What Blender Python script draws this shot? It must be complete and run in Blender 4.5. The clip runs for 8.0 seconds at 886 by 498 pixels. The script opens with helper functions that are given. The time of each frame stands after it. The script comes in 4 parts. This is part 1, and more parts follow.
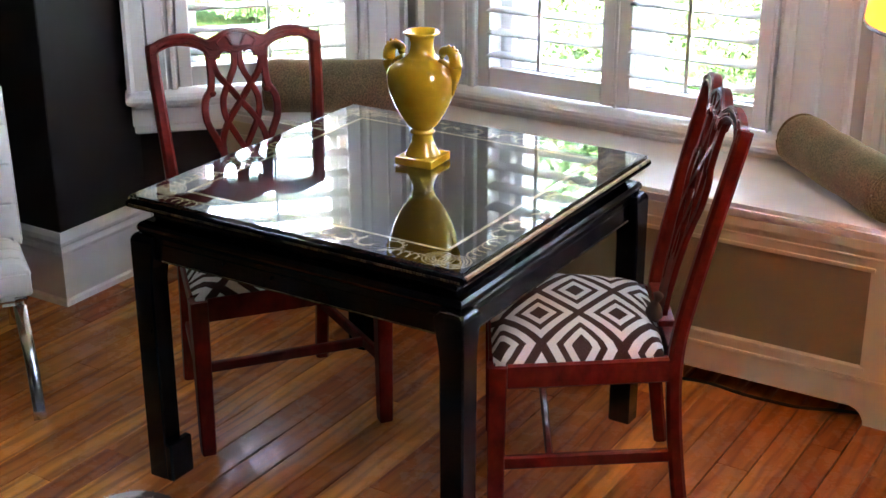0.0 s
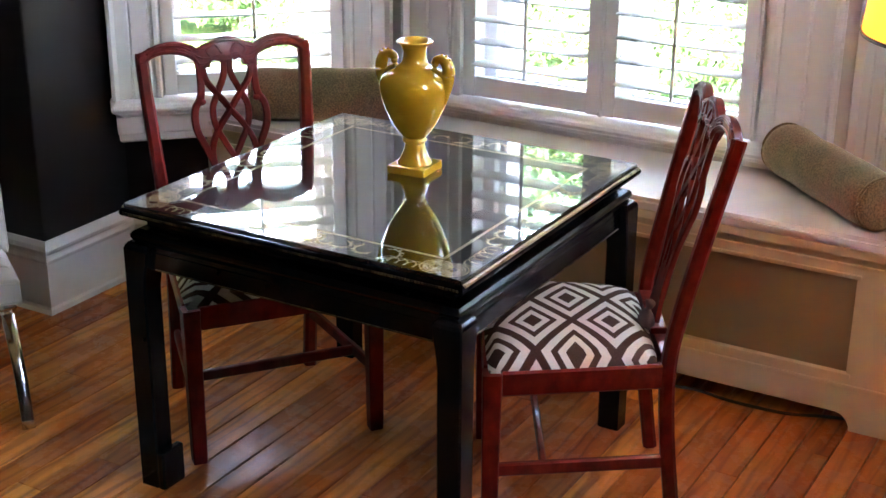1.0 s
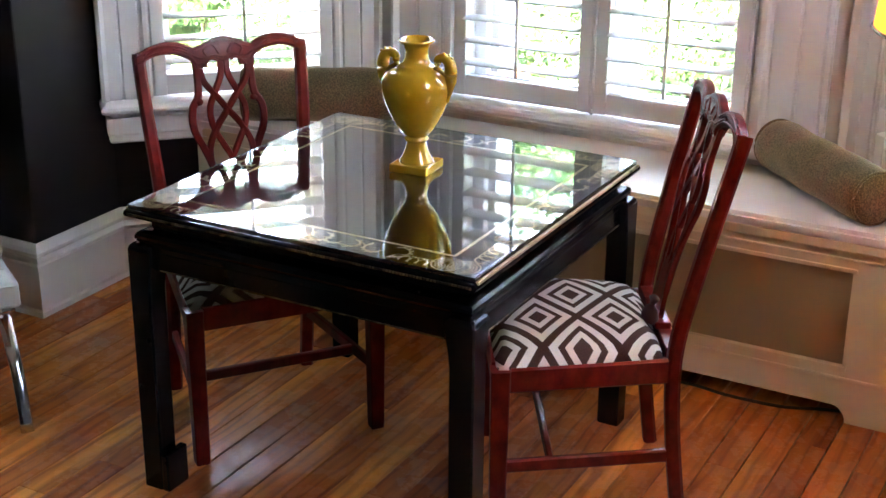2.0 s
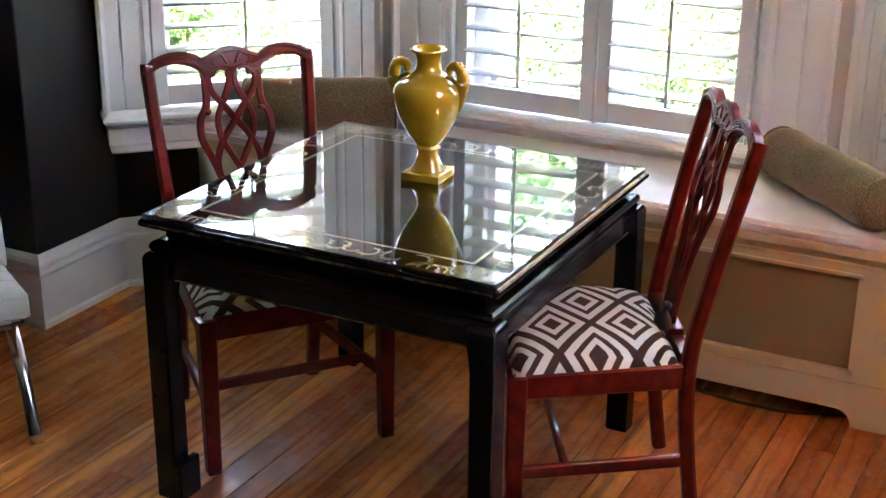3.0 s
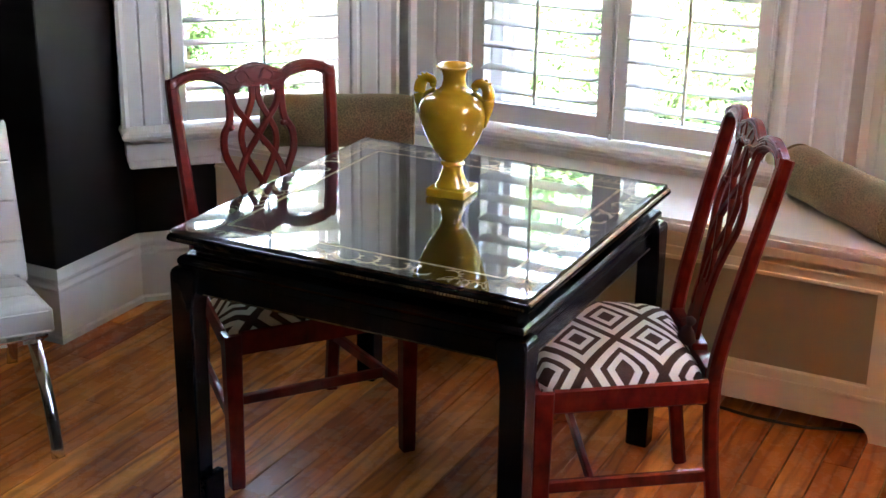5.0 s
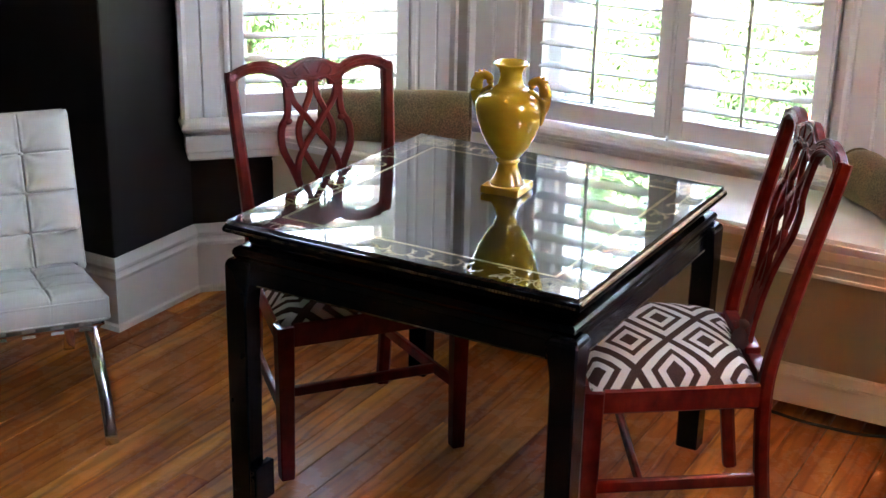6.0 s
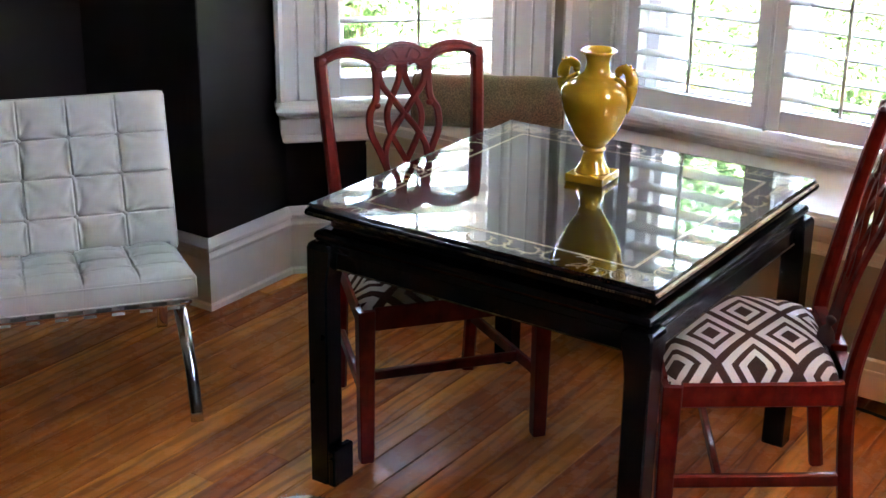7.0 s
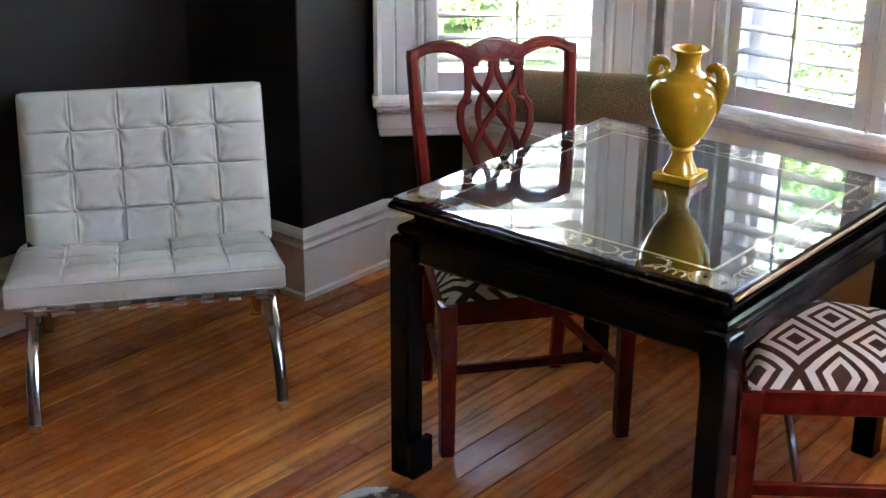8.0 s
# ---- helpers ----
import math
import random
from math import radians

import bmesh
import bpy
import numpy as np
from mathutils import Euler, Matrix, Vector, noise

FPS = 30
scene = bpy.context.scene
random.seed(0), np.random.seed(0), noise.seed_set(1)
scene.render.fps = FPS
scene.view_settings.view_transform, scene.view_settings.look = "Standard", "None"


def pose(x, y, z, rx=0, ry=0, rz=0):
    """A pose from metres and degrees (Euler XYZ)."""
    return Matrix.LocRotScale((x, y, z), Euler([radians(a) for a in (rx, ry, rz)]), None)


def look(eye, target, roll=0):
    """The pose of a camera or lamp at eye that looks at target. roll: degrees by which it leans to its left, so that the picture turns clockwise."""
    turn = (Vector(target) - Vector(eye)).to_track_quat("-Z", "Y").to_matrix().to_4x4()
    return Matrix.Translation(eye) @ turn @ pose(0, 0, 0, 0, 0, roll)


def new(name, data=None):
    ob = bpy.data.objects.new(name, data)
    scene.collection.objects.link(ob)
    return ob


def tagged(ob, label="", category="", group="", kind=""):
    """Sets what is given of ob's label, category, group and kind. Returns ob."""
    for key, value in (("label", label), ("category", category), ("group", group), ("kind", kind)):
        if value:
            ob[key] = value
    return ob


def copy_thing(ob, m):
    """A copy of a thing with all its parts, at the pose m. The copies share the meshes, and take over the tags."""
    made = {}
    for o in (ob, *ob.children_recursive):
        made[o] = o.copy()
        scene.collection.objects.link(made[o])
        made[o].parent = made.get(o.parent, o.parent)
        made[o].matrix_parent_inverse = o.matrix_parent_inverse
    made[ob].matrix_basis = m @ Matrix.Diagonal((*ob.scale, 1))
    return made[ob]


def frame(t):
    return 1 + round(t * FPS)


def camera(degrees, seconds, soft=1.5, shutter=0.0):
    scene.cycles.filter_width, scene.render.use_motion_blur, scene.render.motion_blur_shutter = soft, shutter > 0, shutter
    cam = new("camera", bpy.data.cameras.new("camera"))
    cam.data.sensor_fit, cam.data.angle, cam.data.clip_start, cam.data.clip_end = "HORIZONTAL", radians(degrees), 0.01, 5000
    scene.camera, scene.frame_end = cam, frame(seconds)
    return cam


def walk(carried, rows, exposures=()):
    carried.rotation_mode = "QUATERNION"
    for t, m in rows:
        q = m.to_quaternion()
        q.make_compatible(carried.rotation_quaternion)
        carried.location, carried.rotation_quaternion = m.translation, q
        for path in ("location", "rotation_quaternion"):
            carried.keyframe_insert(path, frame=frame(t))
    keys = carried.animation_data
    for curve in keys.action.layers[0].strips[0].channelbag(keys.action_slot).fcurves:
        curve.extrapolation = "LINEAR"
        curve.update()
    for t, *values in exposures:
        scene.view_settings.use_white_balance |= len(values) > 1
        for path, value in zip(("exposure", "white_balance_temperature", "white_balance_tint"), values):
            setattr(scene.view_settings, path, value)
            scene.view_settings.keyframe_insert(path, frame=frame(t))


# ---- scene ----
cam = camera(35.4, 8.0)
PATH = [
    (0, (0.301, 0.069, 1.885), (-0.677, 1.648, 1.144), -0.1),
    (0.5, (0.282, 0.054, 1.89), (-0.679, 1.645, 1.153), 0.2),
    (1, (0.248, 0.021, 1.89), (-0.689, 1.63, 1.16), 0.4),
    (1.5, (0.205, -0.009, 1.891), (-0.703, 1.616, 1.159), 0.3),
    (3, (0.069, -0.106, 1.888), (-0.782, 1.556, 1.172), 0.6),
    (3.5, (0.046, -0.119, 1.889), (-0.791, 1.555, 1.186), 0.2),
    (4, (0.031, -0.134, 1.89), (-0.798, 1.549, 1.196), 0.7),
    (5.5, (-0.007, -0.173, 1.888), (-0.873, 1.492, 1.196), 1.1),
    (6, (0.009, -0.168, 1.889), (-0.904, 1.469, 1.192), 1.3),
    (6.5, (0.035, -0.146, 1.885), (-0.95, 1.444, 1.177), 1.2),
    (7, (0.077, -0.112, 1.89), (-0.974, 1.431, 1.17), 0.8),
    (7.5, (0.114, -0.084, 1.892), (-1.009, 1.403, 1.165), 0.4),
    (8, (0.151, -0.053, 1.894), (-1.036, 1.382, 1.165), 0.4),
]
walk(cam, [(t, look(eye, target, roll)) for t, eye, target, roll in PATH], [(0.0, 7.02, 6900, 8), (8.0, 7.02, 6900, 8)])


# ---- world, sun and exposure ----
world = bpy.data.worlds.new("sky")
scene.world = world
world.use_nodes = True
sky = world.node_tree.nodes.new("ShaderNodeTexSky")
sky.sky_type = "NISHITA"
sky.sun_disc = False
sky.sun_elevation = radians(52)
sky.sun_rotation = radians(209)
sky.dust_density = 7.0
sky.air_density = 0.7
sky.ozone_density = 0.4
world.node_tree.links.new(sky.outputs[0], world.node_tree.nodes["Background"].inputs[0])
world.node_tree.nodes["Background"].inputs[1].default_value = 0.15
sun = new("sun", bpy.data.lights.new("sun", "SUN"))
sun.data.energy, sun.data.angle, sun.data.color = 0.5, radians(10), (1.0, 0.97, 0.93)
sun.matrix_world = look((-5, -9, 14), (0, 0, 0))


# ---- materials ----
def material(name, color, rough=0.5, metal=0.0, coat=0.0, spec=0.5):
    m = bpy.data.materials.new(name)
    m.use_nodes = True
    b = m.node_tree.nodes["Principled BSDF"]
    b.inputs["Base Color"].default_value = (*color, 1)
    b.inputs["Roughness"].default_value = rough
    b.inputs["Metallic"].default_value = metal
    b.inputs["Coat Weight"].default_value = coat
    b.inputs["Coat Roughness"].default_value = 0.06
    b.inputs["Specular IOR Level"].default_value = spec
    return m


def node(m, kind, **values):
    n = m.node_tree.nodes.new(kind)
    for key, value in values.items():
        n.inputs[key.replace("_", " ")].default_value = value
    return n


def link(m, a, b):
    m.node_tree.links.new(a, b)


def bsdf(m):
    return m.node_tree.nodes["Principled BSDF"]


def coords(m, scale=(1, 1, 1), turn=(0, 0, 0)):
    t = m.node_tree.nodes.new("ShaderNodeTexCoord")
    p = m.node_tree.nodes.new("ShaderNodeMapping")
    p.inputs["Scale"].default_value = scale
    p.inputs["Rotation"].default_value = turn
    link(m, t.outputs["Object"], p.inputs["Vector"])
    return p.outputs[0]


def ramp(m, fac, stops):
    r = m.node_tree.nodes.new("ShaderNodeValToRGB")
    while len(r.color_ramp.elements) < len(stops):
        r.color_ramp.elements.new(0.5)
    for e, (at, c) in zip(r.color_ramp.elements, stops):
        e.position, e.color = at, (*c, 1)
    link(m, fac, r.inputs[0])
    return r.outputs[0]


def mathnode(m, op, a, b=None):
    n = m.node_tree.nodes.new("ShaderNodeMath")
    n.operation = op
    for slot, v in enumerate((a, b)):
        if v is None:
            continue
        if isinstance(v, (int, float)):
            n.inputs[slot].default_value = v
        else:
            link(m, v, n.inputs[slot])
    return n.outputs[0]


def mixed(m, fac, a, b, mode="MIX"):
    n = m.node_tree.nodes.new("ShaderNodeMix")
    n.data_type, n.blend_type = "RGBA", mode
    for slot, v in ((0, fac), (6, a), (7, b)):
        if isinstance(v, (int, float)):
            n.inputs[slot].default_value = v
        elif isinstance(v, tuple):
            n.inputs[slot].default_value = (*v, 1)
        else:
            link(m, v, n.inputs[slot])
    return n.outputs[2]


def bump(m, height, strength=0.2, distance=0.002):
    n = m.node_tree.nodes.new("ShaderNodeBump")
    n.inputs["Strength"].default_value = strength
    n.inputs["Distance"].default_value = distance
    link(m, height, n.inputs["Height"])
    link(m, n.outputs[0], bsdf(m).inputs["Normal"])


def noisy(m, scale, detail=4.0, at=None, rough=0.55):
    n = node(m, "ShaderNodeTexNoise", Scale=scale, Detail=detail, Roughness=rough)
    link(m, at if at is not None else coords(m), n.inputs["Vector"])
    return n.outputs[0]


def painted(name, color, rough=0.45, mottle=0.06, grain=60):
    m = material(name, color, rough)
    dark = tuple(c * (1 - mottle * 2.5) for c in color)
    lite = tuple(min(1, c * (1 + mottle)) for c in color)
    link(m, ramp(m, noisy(m, 5.0), [(0.3, dark), (0.7, lite)]), bsdf(m).inputs["Base Color"])
    bump(m, noisy(m, grain), 0.12, 0.001)
    return m


def wood_plank():
    """Old varnished pine: each board its own tone, arched figure, stains and scuffed varnish."""
    m = material("pine_floor", (0.35, 0.15, 0.05), 0.5, 0, 0.5, 0.4)
    info = m.node_tree.nodes.new("ShaderNodeObjectInfo")
    c = m.node_tree.nodes.new("ShaderNodeTexCoord")
    comb = m.node_tree.nodes.new("ShaderNodeCombineXYZ")
    for k in range(3):
        link(m, mathnode(m, "MULTIPLY", info.outputs["Random"], 37.0 * (k + 1)), comb.inputs[k])
    off = m.node_tree.nodes.new("ShaderNodeVectorMath")
    link(m, c.outputs["Object"], off.inputs[0])
    link(m, comb.outputs[0], off.inputs[1])

    def stretched(scale):
        p = m.node_tree.nodes.new("ShaderNodeMapping")
        p.inputs["Scale"].default_value = scale
        link(m, off.outputs[0], p.inputs["Vector"])
        return p.outputs[0]

    broad = noisy(m, 1.0, 3.0, stretched((7, 1.3, 5)), 0.5)
    col = ramp(m, broad, [(0.3, (0.38, 0.106, 0.021)), (0.5, (0.60, 0.200, 0.038)), (0.7, (0.76, 0.315, 0.066))])
    rings = node(m, "ShaderNodeTexWave", Scale=1.3, Distortion=8.0, Detail=3.0, Detail_Scale=1.2, Detail_Roughness=0.6)
    link(m, stretched((5.0, 0.85, 3)), rings.inputs["Vector"])
    figure = ramp(m, rings.outputs[0], [(0.02, (0.50, 0.36, 0.29)), (0.22, (0.86, 0.80, 0.76)), (0.6, (1.03, 1.03, 1.03))])
    col = mixed(m, ramp(m, noisy(m, 1.0, 2.0, stretched((3, 0.9, 3))), [(0.35, (0.15,) * 3), (0.65, (0.9,) * 3)]), col, mixed(m, 1.0, col, figure, "MULTIPLY"))
    fine = noisy(m, 1.0, 4.0, stretched((60, 6.0, 20)), 0.6)
    col = mixed(m, 0.55, col, ramp(m, fine, [(0.34, (0.70, 0.62, 0.57)), (0.5, (1.0, 1.0, 1.0)), (0.7, (1.1, 1.09, 1.07))]), "MULTIPLY")
    tone = ramp(m, info.outputs["Random"], [(0.0, (0.70, 0.46, 0.38)), (0.3, (0.92, 0.78, 0.70)), (0.65, (1.12, 1.06, 1.0)), (1.0, (1.4, 1.55, 1.55))])
    col = mixed(m, 1.0, col, tone, "MULTIPLY")
    stain = noisy(m, 4.5, 5.0, None, 0.65)
    col = mixed(m, ramp(m, stain, [(0.52, (0, 0, 0)), (0.78, (0.42, 0.42, 0.42))]), col, (0.10, 0.034, 0.014))
    link(m, col, bsdf(m).inputs["Base Color"])
    scuff = noisy(m, 9.0, 6.0, None, 0.7)
    link(m, ramp(m, scuff, [(0.35, (0.44,) * 3), (0.68, (0.60,) * 3)]), bsdf(m).inputs["Roughness"])
    link(m, ramp(m, scuff, [(0.35, (0.19,) * 3), (0.68, (0.36,) * 3)]), bsdf(m).inputs["Coat Roughness"])
    bump(m, mathnode(m, "ADD", fine, mathnode(m, "MULTIPLY", scuff, 0.8)), 0.16, 0.0012)
    return m


def mahogany():
    m = material("mahogany", (0.13, 0.018, 0.010), 0.42, 0, 0.22, 0.12)
    g = noisy(m, 1.0, 5.0, coords(m, (26, 26, 18)))
    link(m, ramp(m, g, [(0.25, (0.060, 0.0052, 0.0040)), (0.55, (0.150, 0.0105, 0.0075)), (0.8, (0.215, 0.020, 0.012))]), bsdf(m).inputs["Base Color"])
    bump(m, noisy(m, 45.0), 0.15, 0.001)
    return m


def lacquer():
    m = material("black_lacquer", (0.007, 0.007, 0.008), 0.22, 0, 0.0, 0.2)
    w = noisy(m, 30.0, 6.0)
    link(m, ramp(m, w, [(0.66, (0.007, 0.007, 0.008)), (0.78, (0.018, 0.012, 0.008))]), bsdf(m).inputs["Base Color"])
    link(m, ramp(m, noisy(m, 9.0, 5.0), [(0.3, (0.12,) * 3), (0.75, (0.26,) * 3)]), bsdf(m).inputs["Roughness"])
    bump(m, noisy(m, 25.0), 0.08, 0.001)
    return m


def gilt():
    m = material("worn_gilt", (0.55, 0.38, 0.14), 0.38, 0.7)
    link(m, ramp(m, noisy(m, 35.0, 6.0), [(0.42, (0.022, 0.014, 0.008)), (0.58, (0.17, 0.11, 0.05)), (0.8, (0.42, 0.31, 0.15))]), bsdf(m).inputs["Base Color"])
    return m


CELL = (0.27, 0.19)


def diamond_fabric():
    m = material("diamond_fabric", (0.8, 0.77, 0.72), 0.85, 0, 0, 0.2)
    c = m.node_tree.nodes.new("ShaderNodeTexCoord")
    sep = m.node_tree.nodes.new("ShaderNodeSeparateXYZ")
    link(m, c.outputs["Object"], sep.inputs[0])
    p = mathnode(m, "DIVIDE", mathnode(m, "ADD", sep.outputs[0], 0.192), CELL[0])
    q = mathnode(m, "DIVIDE", mathnode(m, "ADD", sep.outputs[1], -0.003), CELL[1])
    both = []
    for op in ("ADD", "SUBTRACT"):
        u = mathnode(m, op, p, q)
        f = mathnode(m, "FRACT", u)
        both.append(mathnode(m, "ABSOLUTE", mathnode(m, "SUBTRACT", f, 0.5)))
    r = mathnode(m, "MAXIMUM", both[0], both[1])
    n = ramp(m, r, [(0.0, (0, 0, 0)), (0.125, (0, 0, 0)), (0.130, (1, 1, 1)), (0.225, (1, 1, 1)), (0.230, (0, 0, 0)), (0.315, (0, 0, 0)), (0.320, (1, 1, 1)), (0.435, (1, 1, 1)), (0.440, (0, 0, 0))])
    weave = noisy(m, 420.0, 2.0)
    brown = ramp(m, weave, [(0.3, (0.050, 0.026, 0.020)), (0.7, (0.085, 0.047, 0.037))])
    white = ramp(m, weave, [(0.3, (0.76, 0.74, 0.70)), (0.7, (0.87, 0.86, 0.83))])
    link(m, mixed(m, n, brown, white), bsdf(m).inputs["Base Color"])
    bump(m, weave, 0.3, 0.0006)
    return m


def velvet():
    m = material("mottled_velvet", (0.14, 0.1, 0.05), 0.9, 0, 0, 0.15)
    bsdf(m).inputs["Sheen Weight"].default_value = 0.55
    bsdf(m).inputs["Sheen Roughness"].default_value = 0.4
    bsdf(m).inputs["Sheen Tint"].default_value = (0.75, 0.68, 0.45, 1)
    a = ramp(m, noisy(m, 8.0, 1.5), [(0.36, (0.125, 0.102, 0.053)), (0.5, (0.165, 0.117, 0.062)), (0.66, (0.180, 0.100, 0.055))])
    f = noisy(m, 230.0, 2.0)
    link(m, mixed(m, 0.85, a, ramp(m, f, [(0.36, (0.48, 0.45, 0.42)), (0.64, (1.42, 1.38, 1.28))]), "MULTIPLY"), bsdf(m).inputs["Base Color"])
    bump(m, f, 0.6, 0.002)
    return m


def leather():
    m = material("white_leather", (0.74, 0.74, 0.72), 0.42)
    link(m, ramp(m, noisy(m, 6.0), [(0.3, (0.54, 0.53, 0.50)), (0.7, (0.61, 0.60, 0.57))]), bsdf(m).inputs["Base Color"])
    v = node(m, "ShaderNodeTexVoronoi", Scale=260.0)
    link(m, coords(m), v.inputs["Vector"])
    bump(m, mathnode(m, "ADD", mathnode(m, "MULTIPLY", v.outputs["Distance"], 0.25), mathnode(m, "MULTIPLY", noisy(m, 22.0, 3.0), 1.6)), 0.16, 0.0022)
    return m


def glazing(name, tint=(1, 1, 1), rough=0.0):
    m = material(name, tint, rough)
    bsdf(m).inputs["Transmission Weight"].default_value = 1.0
    bsdf(m).inputs["IOR"].default_value = 1.5
    return m


def ceramic():
    m = material("yellow_glaze", (0.62, 0.36, 0.012), 0.12, 0, 0.8)
    link(m, ramp(m, noisy(m, 14.0, 4.0), [(0.3, (0.45, 0.225, 0.010)), (0.7, (0.60, 0.335, 0.018))]), bsdf(m).inputs["Base Color"])
    bump(m, noisy(m, 30.0, 2.0), 0.05, 0.001)
    return m


def mesh_grille():
    m = material("woven_grille", (0.22, 0.17, 0.10), 0.55, 0.3)
    w = node(m, "ShaderNodeTexWave", Scale=120.0, Distortion=0.6)
    link(m, coords(m), w.inputs["Vector"])
    w2 = node(m, "ShaderNodeTexWave", Scale=120.0, Distortion=0.6)
    w2.bands_direction = "Z"
    link(m, coords(m), w2.inputs["Vector"])
    h = mathnode(m, "MULTIPLY", w.outputs["Fac"], w2.outputs["Fac"])
    link(m, ramp(m, h, [(0.1, (0.26, 0.21, 0.115)), (0.6, (0.46, 0.38, 0.22))]), bsdf(m).inputs["Base Color"])
    bump(m, h, 0.2, 0.0006)
    return m


def leafy(name, lo, hi):
    m = material(name, hi, 0.55, 0, 0, 0.3)
    g = m.node_tree.nodes.new("ShaderNodeNewGeometry")
    link(m, ramp(m, g.outputs["Random Per Island"], [(0.0, lo), (1.0, hi)]), bsdf(m).inputs["Base Color"])
    bsdf(m).inputs["Transmission Weight"].default_value = 0.0
    return m


def lawn_mat():
    m = material("lawn", (0.09, 0.15, 0.04), 0.9, 0, 0, 0.1)
    a = ramp(m, noisy(m, 0.35, 6.0), [(0.38, (0.022, 0.05, 0.014)), (0.6, (0.055, 0.09, 0.03))])
    link(m, mixed(m, 0.6, a, ramp(m, noisy(m, 9.0, 5.0), [(0.3, (0.6,) * 3), (0.7, (1.3,) * 3)]), "MULTIPLY"), bsdf(m).inputs["Base Color"])
    return m


def gold_paint():
    m = material("gold_paint", (0.6, 0.46, 0.2), 0.5, 0.15)
    link(m, ramp(m, noisy(m, 60.0, 4.0), [(0.3, (0.32, 0.21, 0.07)), (0.7, (0.78, 0.64, 0.34))]), bsdf(m).inputs["Base Color"])
    return m


def tabletop_ground():
    m = material("black_tabletop_ground", (0.004, 0.004, 0.005), 0.10, 0, 0, 0.06)
    link(m, ramp(m, noisy(m, 40.0, 5.0), [(0.4, (0.003, 0.003, 0.004)), (0.8, (0.014, 0.012, 0.012))]), bsdf(m).inputs["Base Color"])
    return m


def worn_rim():
    m = material("worn_rim", (0.4, 0.28, 0.14), 0.45, 0.2)
    link(m, ramp(m, noisy(m, 26.0, 6.0), [(0.32, (0.06, 0.04, 0.022)), (0.40, (0.36, 0.25, 0.13)), (0.75, (0.55, 0.41, 0.23))]), bsdf(m).inputs["Base Color"])
    return m


GOLD, TOPBLACK, RIM = gold_paint(), tabletop_ground(), worn_rim()
FLOOR = wood_plank()
MAHOGANY, LACQUER, GILT, FABRIC = mahogany(), lacquer(), gilt(), diamond_fabric()
VELVET, LEATHER, CERAMIC, GRILLE = velvet(), leather(), ceramic(), mesh_grille()
TRIM = painted("white_trim_paint", (0.78, 0.76, 0.76), 0.35, 0.03)
SHUTTER = painted("shutter_paint", (0.80, 0.79, 0.79), 0.35, 0.02)
CREAM = painted("cream_paint", (0.68, 0.61, 0.415), 0.4, 0.04)
BENCH = painted("bench_paint", (0.80, 0.77, 0.74), 0.35, 0.03)
DARKWALL = painted("charcoal_brown_paint", (0.0145, 0.0112, 0.0118), 0.42, 0.08, 120)
bsdf(DARKWALL).inputs["Specular IOR Level"].default_value = 0.35
GREYWALL = painted("greige_wall_paint", (0.60, 0.56, 0.53), 0.5, 0.04)
CEILING = painted("ceiling_paint", (0.8, 0.8, 0.78), 0.7, 0.02)
CHROME = material("chrome", (0.66, 0.66, 0.68), 0.2, 1.0)
GLASS = glazing("table_glass", (0.96, 0.985, 0.98))
PANE = glazing("window_glass")
SUBFLOOR = material("subfloor", (0.02, 0.012, 0.008), 0.9)
BARK = material("bark", (0.09, 0.065, 0.045), 0.9)
LEAF = leafy("tree_leaf", (0.014, 0.045, 0.016), (0.065, 0.13, 0.045))
HEDGE = leafy("shrub_leaf", (0.014, 0.04, 0.014), (0.065, 0.12, 0.035))
LAWN = lawn_mat()
ASPHALT = painted("asphalt", (0.12, 0.12, 0.12), 0.9, 0.1, 20)
LINING = painted("mauve_lining", (0.13, 0.075, 0.08), 0.85, 0.1, 300)
CORD = material("black_cord", (0.015, 0.015, 0.015), 0.5)


# ---- mesh tools ----
def part(name, bm, mat, parent=None, label="", smooth=False):
    me = bpy.data.meshes.new(name)
    bmesh.ops.recalc_face_normals(bm, faces=bm.faces)
    if smooth:
        for f in bm.faces:
            f.smooth = True
    bm.to_mesh(me)
    bm.free()
    me.materials.append(mat)
    ob = new(name, me)
    if parent is not None:
        ob.parent = parent
    if label:
        ob["label"] = label
    return ob


def thing(name, m, label, category, group="", kind=""):
    ob = new(name)
    ob.matrix_basis = m
    return tagged(ob, label, category, group, kind)


def box(bm, x0, x1, y0, y1, z0, z1, bevel=0.0, m=None):
    vs = bmesh.ops.create_cube(bm, size=1.0)["verts"]
    bmesh.ops.transform(bm, matrix=Matrix.Translation(((x0 + x1) / 2, (y0 + y1) / 2, (z0 + z1) / 2)) @ Matrix.Diagonal((x1 - x0, y1 - y0, z1 - z0, 1)), verts=vs)
    if bevel:
        es = list({e for v in vs for e in v.link_edges})
        out = bmesh.ops.bevel(bm, geom=es, offset=bevel, segments=2, affect="EDGES", profile=0.6)
        vs = list({v for f in out["faces"] for v in f.verts} | {v for v in vs if v.is_valid})
    if m is not None:
        bmesh.ops.transform(bm, matrix=m, verts=[v for v in vs if v.is_valid])
    return vs


def boxed(*a, bevel=0.0):
    bm = bmesh.new()
    box(bm, *a, bevel=bevel)
    return bm


